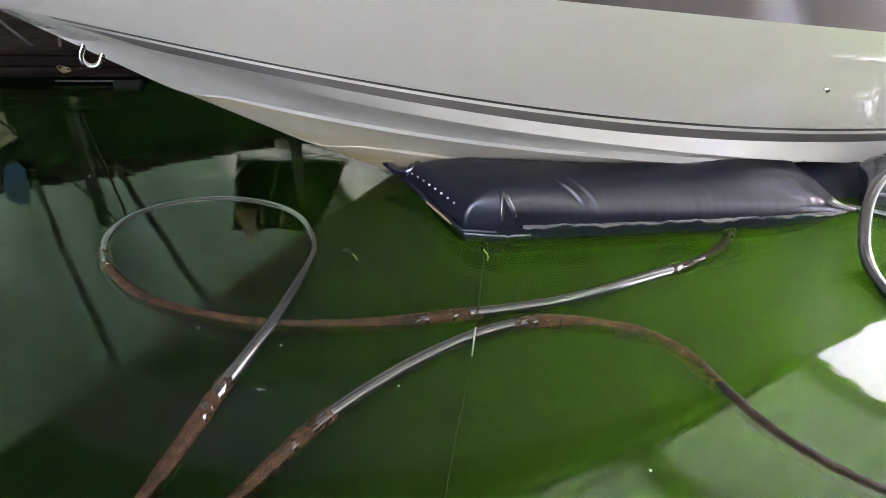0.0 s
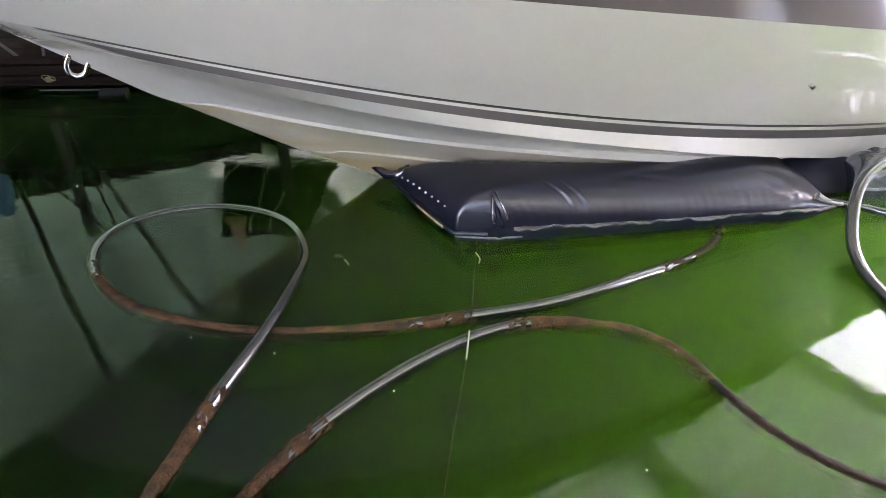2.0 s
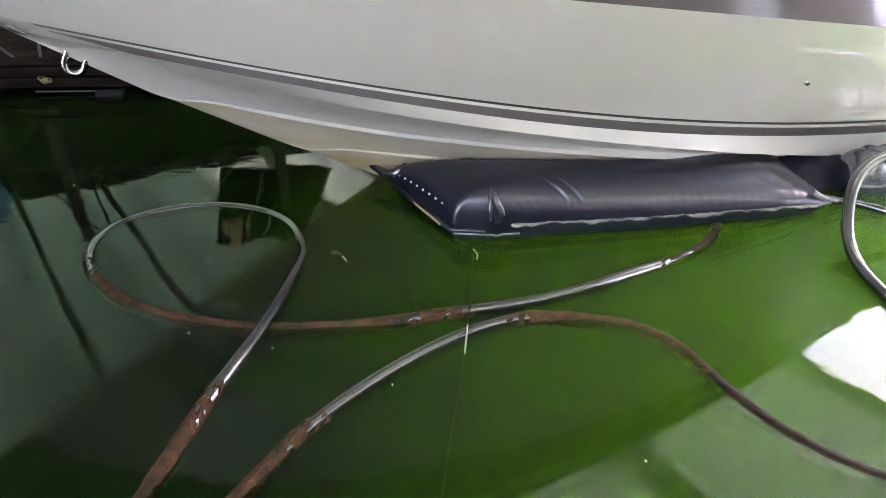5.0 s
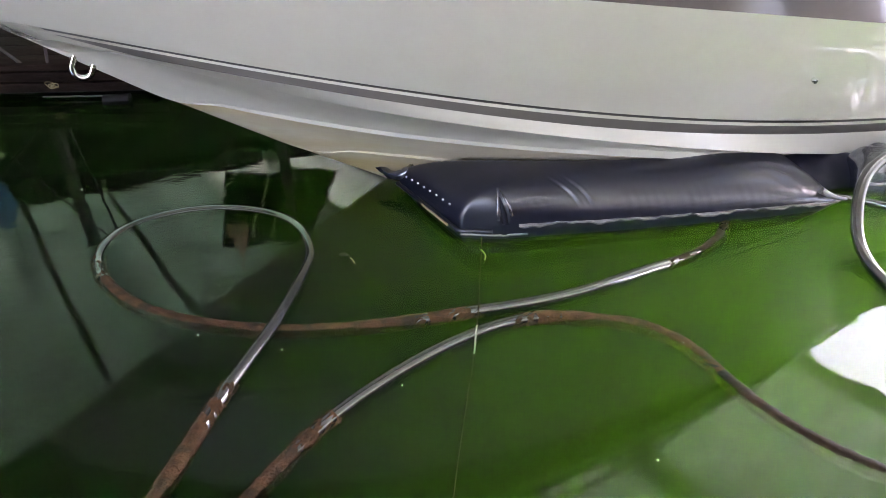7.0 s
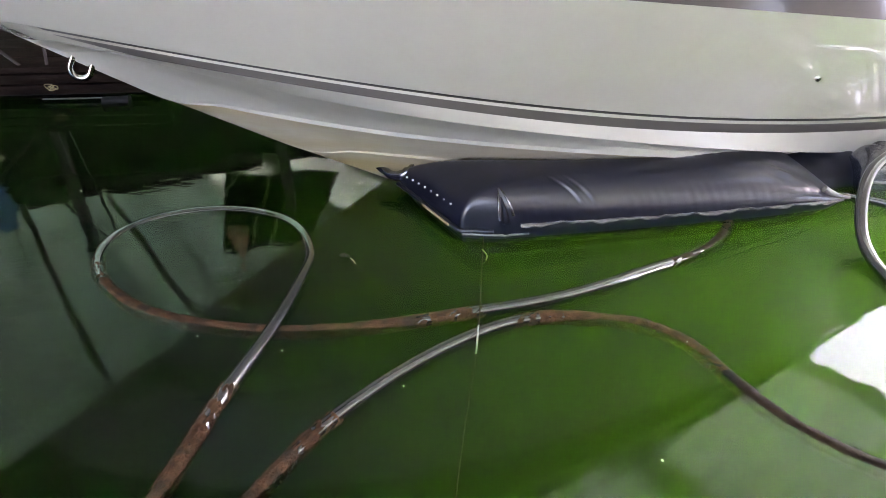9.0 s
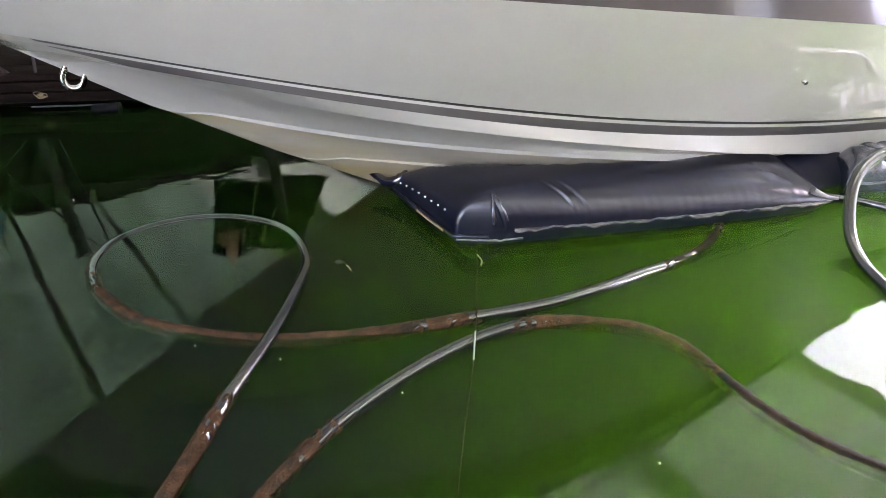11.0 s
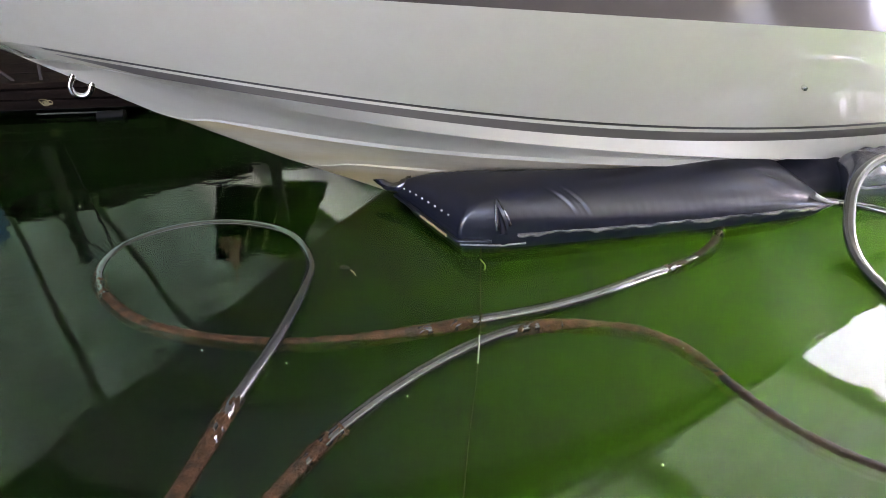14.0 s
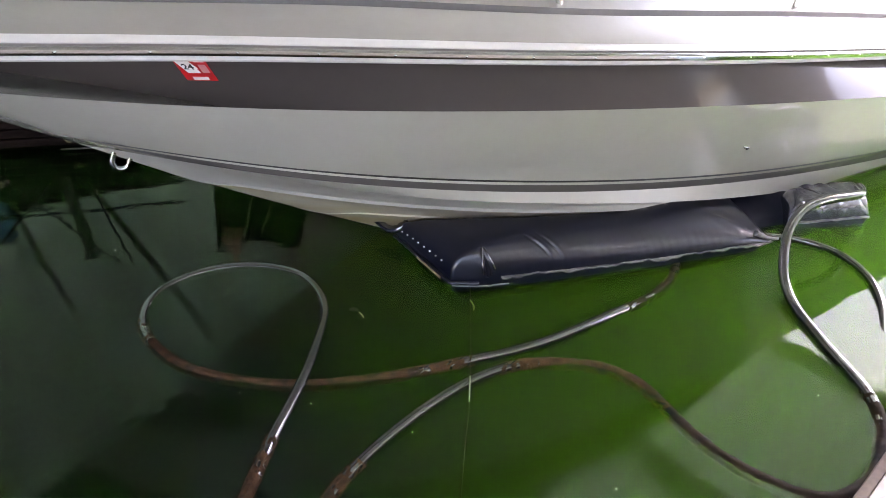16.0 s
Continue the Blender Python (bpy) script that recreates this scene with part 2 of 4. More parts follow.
def part(name, bm, mat, parent, label="", smooth=True, angle=35):
    me = bpy.data.meshes.new(name)
    bmesh.ops.recalc_face_normals(bm, faces=bm.faces[:])
    bm.to_mesh(me)
    bm.free()
    me.materials.append(mat)
    if smooth:
        me.shade_smooth()
        me.set_sharp_from_angle(angle=radians(angle))
    ob = new(name, me)
    ob.parent = parent
    return tagged(ob, label)


def thing(name, label, category, place=(0, 0, 0), group="", kind=""):
    ob = new(name)
    ob.empty_display_size = 0.1
    ob.location = place
    return tagged(ob, label, category, group, kind)


def box(bm, size, m=None, bevel=0.004):
    """A bevelled box of that size at the pose m, added to bm."""
    made = bmesh.ops.create_cube(bm, size=1.0)["verts"]
    bmesh.ops.scale(bm, vec=size, verts=made)
    edges = list({e for v in made for e in v.link_edges})
    if bevel:
        made = [g for g in bmesh.ops.bevel(bm, geom=edges, offset=bevel, segments=2, profile=0.5, affect="EDGES")["verts"]] + [v for v in made if v.is_valid]
    if m is not None:
        bmesh.ops.transform(bm, matrix=m, verts=list({v for v in made if v.is_valid}))
    return bm


def new_box(name, size, m, mat, parent=None, label="", bevel=0.004):
    return part(name, box(bmesh.new(), size, m, bevel), mat, parent, label)


def spline(xs, ys, x):
    """A natural cubic through (xs, ys); past its ends it goes on straight."""
    xs, ys, x = np.array(xs, float), np.array(ys, float), np.atleast_1d(np.array(x, float))
    n = len(xs)
    h = np.diff(xs)
    a = np.eye(n)
    b = np.zeros(n)
    for i in range(1, n - 1):
        a[i, i - 1:i + 2] = h[i - 1], 2 * (h[i - 1] + h[i]), h[i]
        b[i] = 6 * ((ys[i + 1] - ys[i]) / h[i] - (ys[i] - ys[i - 1]) / h[i - 1])
    m = np.linalg.solve(a, b)
    xc = np.clip(x, xs[0], xs[-1])
    j = np.clip(np.searchsorted(xs, xc) - 1, 0, n - 2)
    d, e = xc - xs[j], xs[j + 1] - xc
    y = m[j] * e ** 3 / (6 * h[j]) + m[j + 1] * d ** 3 / (6 * h[j]) + (ys[j] / h[j] - m[j] * h[j] / 6) * e + (ys[j + 1] / h[j] - m[j + 1] * h[j] / 6) * d
    first = (ys[1] - ys[0]) / h[0] - h[0] * m[1] / 6
    last = (ys[-1] - ys[-2]) / h[-1] + h[-1] * m[-2] / 6
    return y + np.minimum(x - xs[0], 0) * first + np.maximum(x - xs[-1], 0) * last


def run(points, n):
    """n places evenly along a smooth line through the points."""
    p = np.array(points, float)
    s = np.concatenate([[0], np.cumsum(np.linalg.norm(np.diff(p, axis=0), axis=1))])
    fine = np.linspace(0, s[-1], n)
    return np.stack([spline(s, p[:, i], fine) for i in range(p.shape[1])], 1)


def tube(name, line, radius, mat, parent=None, label="", sides=12, wobble=0.0, seed=0):
    """A round tube with closed ends along a line of places; radius: a number or one for each place."""
    line = np.array(line, float)
    r = np.broadcast_to(np.array(radius, float), (len(line),))
    rnd = np.random.RandomState(seed)
    verts, faces = [], []
    t = np.gradient(line, axis=0)
    t /= np.linalg.norm(t, axis=1)[:, None]
    up = np.array((0, 0, 1.0)) if abs(t[0][2]) < 0.9 else np.array((1.0, 0, 0))
    for i, p in enumerate(line):
        a = np.cross(t[i], up)
        a /= np.linalg.norm(a)
        up = np.cross(a, t[i])
        for k in range(sides):
            q = 2 * math.pi * k / sides
            verts.append(p + (a * math.cos(q) + up * math.sin(q)) * r[i] * (1 + wobble * rnd.uniform(-1, 1)))
    for i in range(len(line) - 1):
        for k in range(sides):
            k2 = (k + 1) % sides
            faces.append((i * sides + k, i * sides + k2, (i + 1) * sides + k2, (i + 1) * sides + k))
    faces.append(tuple(range(sides))[::-1])
    faces.append(tuple((len(line) - 1) * sides + k for k in range(sides)))
    return mesh_object(name, verts, faces, mat, parent, True, label, 50)


# ---- water and lake bed ----
def sheet(name, x0, x1, y0, y1, z, mat, label, category):
    ob = mesh_object(name, [(x0, y0, z), (x1, y0, z), (x1, y1, z), (x0, y1, z)], [(0, 1, 2, 3)], mat, None, False)
    return tagged(ob, label, category, kind="structure")


sheet("water", -60, 60, -60, 60, 0, WATER, "calm murky green lake water with mirror reflections", "water")
# the layers share the murk colour, painted light at right included
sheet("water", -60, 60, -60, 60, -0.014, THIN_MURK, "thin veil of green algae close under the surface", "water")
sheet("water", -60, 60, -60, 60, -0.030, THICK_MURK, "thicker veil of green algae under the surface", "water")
sheet("water", -60, 60, -60, 60, -0.055, SILT, "dense green algae just under the surface, brighter light at right in its colour", "water")
sheet("ground", -60, 60, -60, 60, -1.2, BED, "dark green silty lake bed under the water", "ground")

# ---- the boat ----
# The hull's lines: places along x, then y and z.
LINES = {
    "stem": ((-1.5, -1.1, -0.7, -0.3, 0.2, 1.2, 2.6, 3.6), (1.516, 1.644, 1.771, 1.899, 2.059, 2.44, 3.16, 3.66), (0.821, 0.588, 0.311, 0.071, -0.206, -0.46, -0.62, -0.70)),
    "low": ((-0.45, 0.0, 0.5, 1.2, 2.6), (1.813, 1.810, 1.840, 2.13, 2.70), (0.172, 0.117, 0.045, -0.12, -0.42)),
    "strake": ((-0.75, -0.2, 0.4, 1.0, 1.6, 2.6), (1.727, 1.697, 1.713, 1.93, 2.27, 2.66), (0.363, 0.256, 0.174, 0.045, -0.10, -0.30)),
    "chine": ((-0.85, -0.3, 0.4, 1.1, 1.9, 2.6), (1.657, 1.561, 1.656, 1.896, 2.30, 2.62), (0.504, 0.391, 0.233, 0.071, -0.10, -0.22)),
    "stripe_low": ((-0.95, -0.4, 0.3, 1.1, 1.9, 2.6), (1.621, 1.520, 1.650, 1.890, 2.203, 2.50), (0.537, 0.454, 0.283, 0.138, 0.044, -0.02)),
    "stripe_top": ((-1.0, -0.4, 0.3, 1.1, 1.9, 2.6), (1.582, 1.519, 1.645, 1.864, 2.156, 2.45), (0.588, 0.483, 0.324, 0.190, 0.112, 0.06)),
    "band": ((-1.3, -0.6, 0.2, 1.1, 2.0, 2.6), (1.550, 1.385, 1.436, 1.700, 2.085, 2.36), (0.751, 0.727, 0.641, 0.500, 0.345, 0.26)),
    "rail": ((-1.75, -1.3, -0.6, 0.2, 1.1, 1.44, 2.0, 2.6, 3.6), (1.33, 1.100, 1.200, 1.405, 1.778, 1.978, 2.275, 2.56, 3.00), (1.05, 1.003, 0.8985, 0.770, 0.590, 0.506, 0.384, 0.29, 0.225)),
    "deck": ((-1.6, -1.2, -0.84, -0.27, 0.05, 0.42, 0.75, 1.08, 2.0, 2.6), (1.40, 1.30, 1.302, 1.423, 1.481, 1.578, 1.733, 1.909, 2.42, 2.72), (1.09, 1.045, 0.998, 0.922, 0.877, 0.816, 0.750, 0.679, 0.47, 0.37)),
}
BEGIN = {"stem": -1.85, "low": -0.47, "strake": -0.79, "chine": -1.00, "stripe_low": -1.09, "stripe_top": -1.16, "band": -1.36, "rail": -1.83, "deck": -1.72}
AFT = 3.6
COLUMNS = 110


def stem_at(x):
    k = LINES["stem"]
    return np.stack([x, spline(k[0], k[1], x), spline(k[0], k[2], x)], -1)


def hull_line(name, begin=None):
    """COLUMNS places along one of the hull's lines, from the stem aft."""
    xs, ys, zs = LINES[name]
    s = np.linspace(0, 1, COLUMNS) ** 1.15
    begin = BEGIN[name] if begin is None else begin
    x = begin + (AFT - begin) * s
    p = np.stack([x, spline(xs, ys, x), spline(xs, zs, x)], 1)
    if name not in ("stem", "deck"):
        w = np.clip((x - BEGIN[name]) / 0.22, 0, 1)[:, None]
        w = w * w * (3 - 2 * w)
        p = stem_at(x) * (1 - w) + p * w if name != "rail" else p
    return p


ACROSS = np.array((-0.3045, 0.9525, 0.0))      # level, from the near side to the far side


def inboard(p):
    """How far places lie from the boat's middle line, across it."""
    return (spline(LINES["stem"][0], LINES["stem"][1], p[:, 0]) - p[:, 1]) * ACROSS[1]


def far_side(p):
    """The places of the boat's other side, a little finer towards the bow."""
    share = 1.66 + 0.34 * np.clip((p[:, 0] + 1.0) / 1.6, 0, 1)
    return p + (share * inboard(p))[:, None] * ACROSS


def loft(name, lines, mat, parent, label="", both=True, angle=30, first=0, last=None):
    """A skin over rows of places, and its mirror image on the boat's other side."""
    verts, faces = [], []
    end = COLUMNS if last is None else last + 1
    wide = end - first
    for mirrored in ((False, True) if both else (False,)):
        base = len(verts)
        for row in lines:
            row = row[first:end]
            verts.extend(far_side(row) if mirrored else row)
        for r in range(len(lines) - 1):
            for c in range(wide - 1):
                a = base + r * wide + c
                f = (a, a + 1, a + wide + 1, a + wide)
                faces.append(f if mirrored else f[::-1])
    return mesh_object(name, verts, faces, mat, parent, True, label, angle)


def between(a, b, steps, bulge=0.0, ends=True):
    """Rows from line a to line b, bowed out towards the near side by bulge metres."""
    rows = []
    for i in range(steps + 1):
        w = i / steps
        fade = np.clip(np.linspace(0, 1, COLUMNS) * 5, 0, 1)[:, None]
        rows.append(a * (1 - w) + b * w - ACROSS * bulge * 4 * w * (1 - w) * fade)
    return rows


def ledge(line, out, down):
    fade = np.clip(np.linspace(0, 1, COLUMNS) * 8, 0, 1)[:, None]
    return line - ACROSS * out * fade - np.array((0, 0, down)) * fade


def build_boat():
    boat = thing("motorboat", "white motorboat with taupe band, bow resting on navy air bags", "boat", (0, 0, 0))
    L = {k: hull_line(k) for k in LINES}
    strake_out, low_out = ledge(L["strake"], 0.012, 0.002), ledge(L["low"], 0.008, 0.002)
    loft("hull_bottom", between(hull_line("stem", BEGIN["low"]), L["low"], 3) + [low_out] + between(ledge(low_out, 0, -0.008), L["strake"], 3), STAINED, boat, "white hull bottom with yellowish waterline stain", angle=20)
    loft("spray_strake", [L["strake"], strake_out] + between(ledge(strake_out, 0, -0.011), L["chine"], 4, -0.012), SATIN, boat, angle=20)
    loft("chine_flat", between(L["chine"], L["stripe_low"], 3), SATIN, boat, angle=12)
    # the stripe starts a little aft of the stem, in a point
    d = L["stripe_top"] - L["stripe_low"]
    grow = np.clip((L["stripe_top"][:, 0] + 0.90) / 0.16, 0, 1)[:, None]
    low_edge = L["stripe_low"] + d * (0.60 - 0.60 * grow)
    loft("stripe_margin", [L["stripe_low"], low_edge], GELCOAT, boat, last=int(np.argmax(grow[:, 0] >= 1)))
    k = int(np.argmax(L["stripe_top"][:, 0] > -0.90))
    loft("grey_stripe", [low_edge, L["stripe_low"] + d * 0.62], GREY, boat, "dark grey vinyl stripe", first=k)
    loft("stripe_gap", [L["stripe_low"] + d * 0.62, L["stripe_low"] + d * 0.84], GELCOAT, boat)
    k = int(np.argmax(L["stripe_top"][:, 0] > -0.915))
    loft("pinstripe", [L["stripe_low"] + d * 0.84, L["stripe_top"]], BLACK, boat, "thin black pinstripe", first=k)
    loft("stripe_margin", [L["stripe_low"] + d * 0.84, L["stripe_top"]], GELCOAT, boat, last=k)
    k = int(np.argmax(L["stripe_top"][:, 0] > -0.90))
    loft("stripe_margin", [low_edge, L["stripe_low"] + d * 0.62], GELCOAT, boat, last=k)
    loft("topside", between(L["stripe_top"], L["band"], 8, 0.002), GELCOAT, boat, "glossy white gelcoat side")
    under = ledge(L["rail"], -0.004, -0.003)
    loft("colour_band", between(L["band"], under, 6, -0.010), BAND, boat, "glossy dark taupe band")
    # the rub rail: a lower lip, a steel insert and an upper lip
    up = np.array((0, 0, 1.0))
    prof = [(-0.004, 0.002), (0.010, 0.001), (0.020, 0.004), (0.024, 0.009), (0.020, 0.016), (0.015, 0.017)]
    loft("rub_rail", [L["rail"] - ACROSS * o + up * z for o, z in prof], PVC, boat, "white vinyl rub rail")
    prof = [(0.012, 0.0155), (0.026, 0.0165), (0.0308, 0.019), (0.0316, 0.0245), (0.0310, 0.030), (0.0275, 0.034), (0.014, 0.036)]
    loft("rail_insert", [L["rail"] - ACROSS * o + up * z for o, z in prof], STEEL, boat, "polished steel rail insert")
    prof = [(0.014, 0.036), (0.018, 0.039), (0.013, 0.044), (0.002, 0.047), (-0.012, 0.046)]
    loft("rail_lip", [L["rail"] - ACROSS * o + up * z for o, z in prof], PVC, boat)
    gun = L["rail"] + ACROSS * 0.012 + up * 0.046
    rise = np.array((0, 0, 0.012))
    loft("gunwale", between(gun, L["deck"], 5, 0.012), DECK, boat, "white moulded gunwale, coloured darker against overhead light")
    loft("deck_step", [L["deck"], L["deck"] + ACROSS * 0.004 - rise * 0.5, L["deck"] + ACROSS * 0.010 - rise * 0.5, L["deck"] + ACROSS * 0.014 + rise], SEAM_GREY, boat, "dark moulded seam along the deck", angle=60)
    inner = L["deck"] + ACROSS * 0.014 + rise
    mid = inner + inboard(inner)[:, None] * ACROSS + up * 0.07
    loft("foredeck", between(inner, mid, 6, 0.0), DECK, boat, "white moulded foredeck, coloured darker against overhead light")
    # transom
    aft = [L[k][-1] for k in ("stem", "low", "strake", "chine", "stripe_low", "stripe_top", "band", "rail", "deck")] + [mid[-1]]
    other = [far_side(p[None])[0] for p in aft]
    ring = aft + other[::-1][1:-1]
    mesh_object("transom", ring, [tuple(range(len(ring)))], GELCOAT, boat, False)
    # screws in the rail insert
    for k in range(16):
        x = -1.0 + 0.152 * k
        y, z = spline(LINES["rail"][0], LINES["rail"][1], x)[0], spline(LINES["rail"][0], LINES["rail"][2], x)[0]
        bm = bmesh.new()
        bmesh.ops.create_uvsphere(bm, u_segments=8, v_segments=5, radius=0.0035)
        place = np.array((x, y, z + 0.0250)) - ACROSS * 0.0305
        bmesh.ops.transform(bm, matrix=Matrix.Translation(place), verts=bm.verts[:])
        part("screw", bm, CHROME, boat)
    # bow eye
    a, b = stem_at(np.array([-0.918]))[0], stem_at(np.array([-0.862]))[0]
    down = np.array((-0.46, -0.15, -0.87))
    mid_ = (a + b) / 2
    along = (b - a) / np.linalg.norm(b - a)
    loop = [mid_ + along * 0.0225 * sx + down * dz for sx, dz in ((-1, -0.02), (-1.03, 0.008), (-0.98, 0.020), (-0.6, 0.032), (0, 0.037), (0.6, 0.032), (0.98, 0.020), (1.03, 0.008), (1, -0.02))]
    eye = tube("bow_eye", run(loop, 26), 0.0078, CHROME, boat, "polished steel bow eye")
    for s in (-1, 1):
        p = mid_ + along * 0.0225 * s
        tube("eye_washer", [p - down * 0.004, p + down * 0.003], 0.0088, CHROME, eye)
    # drain fitting in the topside
    p = np.array((0.927, 1.699, 0.364))
    out = np.array((0.25, -0.93, -0.25))
    fit = tube("drain_fitting", [p + out * -0.008, p + out * 0.003, p + out * 0.005], [0.0062, 0.0062, 0.0052], CHROME, boat, "small steel through-hull drain")
    tube("drain_bore", [p + out * 0.002, p + out * 0.0062], [0.0038, 0.0038], BLACK, fit)
    # rail stanchions on the foredeck
    for foot, lean in (((0.32, 1.59, 0.833), (-0.01, 0.01)), ((1.125, 1.985, 0.668), (0.05, 0.03))):
        f = np.array(foot)
        post = tube("stanchion", [f, f + np.array((lean[0] * 0.4, lean[1] * 0.4, 0.12)), f + np.array((lean[0], lean[1], 0.30))], 0.0095, CHROME, boat, "steel bow rail stanchion")
        tube("stanchion_base", [f - np.array((0, 0, 0.004)), f + np.array((0, 0, 0.006)), f + np.array((0, 0, 0.012))], [0.022, 0.021, 0.012], CHROME, post)
    top = [(x, y + 0.02, z + 0.30) for x, y, z in ((-0.6, 1.42, 0.99), (-0.2, 1.47, 0.93), (0.30, 1.577, 0.836), (0.75, 1.77, 0.76), (1.175, 2.0, 0.668), (1.7, 2.27, 0.57))]
    tube("bow_rail", run(top, 40), 0.0115, CHROME, boat, "steel bow rail tube")
    return boat


boat = build_boat()


# ---- registration sticker on the band ----
def on_surface(ob, x, z, lift=0.0012):
    """The place on a part of the near side at that x and height, lifted off it a little."""
    eye_at = Vector((x, 0, z)) - Vector(ACROSS) * 1.0
    eye_at.y += spline(LINES["rail"][0], LINES["rail"][1], x)[0]
    hit, place, normal, _ = ob.ray_cast(eye_at, Vector(ACROSS))
    if not hit:
        place, normal = Vector((x, spline(LINES["rail"][0], LINES["rail"][1], x)[0], z)), -Vector(ACROSS)
    if normal.dot(Vector(ACROSS)) > 0:
        normal = -normal
    return place + normal * lift


def patch(name, base, corners, mat, parent, lift, label=""):
    """A thin decal over base: corners in (x, z), two along the top and two along the foot."""
    (ax, az), (bx, bz), (cx, cz), (dx, dz) = corners
    verts, faces, n = [], [], 6
    for i in range(n + 1):
        for j in range(n + 1):
            u, w = j / n, i / n
            x = (ax * (1 - u) + bx * u) * (1 - w) + (dx * (1 - u) + cx * u) * w
            z = (az * (1 - u) + bz * u) * (1 - w) + (dz * (1 - u) + cz * u) * w
            verts.append(on_surface(base, x, z, lift))
    for i in range(n):
        for j in range(n):
            a = i * (n + 1) + j
            faces.append((a, a + 1, a + n + 2, a + n + 1))
    return mesh_object(name, verts, faces, mat, parent, True, label)


def build_sticker(boat):
    base = next(o for o in boat.children if o.name.startswith("colour_band"))
    bpy.context.view_layer.update()

    def at(u, w):     # u: 0 to 1 along the sticker, w: 0 to 1 down it
        x = -0.513 + 0.058 * u + 0.020 * w
        return x, 0.887 - 0.010 * u - 0.062 * w

    def quad(u0, w0, u1, w1, slant=0.0):
        return at(u0, w0), at(u1, w0), at(u1 + slant, w1), at(u0 + slant, w1)

    sticker = patch("registration_sticker", base, quad(0, 0, 1, 1), RED, boat, 0.0010, "red and white registration sticker reading 24")
    patch("white_panel", base, (at(0, 0), at(0.42, 0), at(0.62, 0.42), at(0.22, 0.62)), STICKER, sticker, 0.0016)
    patch("white_panel", base, (at(0.42, 0.0), at(0.55, 0.30), at(0.62, 0.62), at(0.22, 0.62)), STICKER, sticker, 0.0018)
    patch("printed_bar", base, quad(0.25, 0.80, 0.75, 0.95), STICKER, sticker, 0.0016)
    patch("printed_bar", base, quad(0.62, 0.03, 0.95, 0.13), STICKER, sticker, 0.0016)
    patch("printed_bar", base, quad(0.68, 0.24, 0.92, 0.60), material("pink_print", (0.55, 0.25, 0.25), 0.4), sticker, 0.0016)
    cu = bpy.data.curves.new("digits", "FONT")
    cu.body = "24"
    cu.size = 0.034
    cu.offset = 0.0008
    cu.extrude = 0.0003
    ob = bpy.data.objects.new("digits", cu)
    scene.collection.objects.link(ob)
    bpy.context.view_layer.update()
    me = bpy.data.meshes.new_from_object(ob.evaluated_get(bpy.context.evaluated_depsgraph_get()))
    bpy.data.objects.remove(ob)
    for v in me.vertices:
        u, w = 0.17 + v.co.x / 0.098, 0.44 - v.co.y / 0.100
        x, z = at(u, w)
        v.co = on_surface(base, x, z, 0.0024)
    me.materials.clear()
    me.materials.append(BLACK)
    dg = new("digits", me)
    dg.parent = sticker


build_sticker(boat)


# ---- inflatable lift bags ----
def hull_floor(x, y):
    """The height of the hull's bottom over a place."""
    ys, zs = spline(*LINES["strake"][:2], x)[0], spline(LINES["strake"][0], LINES["strake"][2], x)[0]
    yk, zk = spline(*LINES["stem"][:2], x)[0], spline(LINES["stem"][0], LINES["stem"][2], x)[0]
    return 9.0 if y < ys else zs + (y - ys) / (yk - ys) * (zk - zs)


GLOSS_NAVY = material("glossy_navy_lip", (0.010, 0.011, 0.022), 0.12, coat=1.0, vary=0.1, scale=10, spec=0.9)


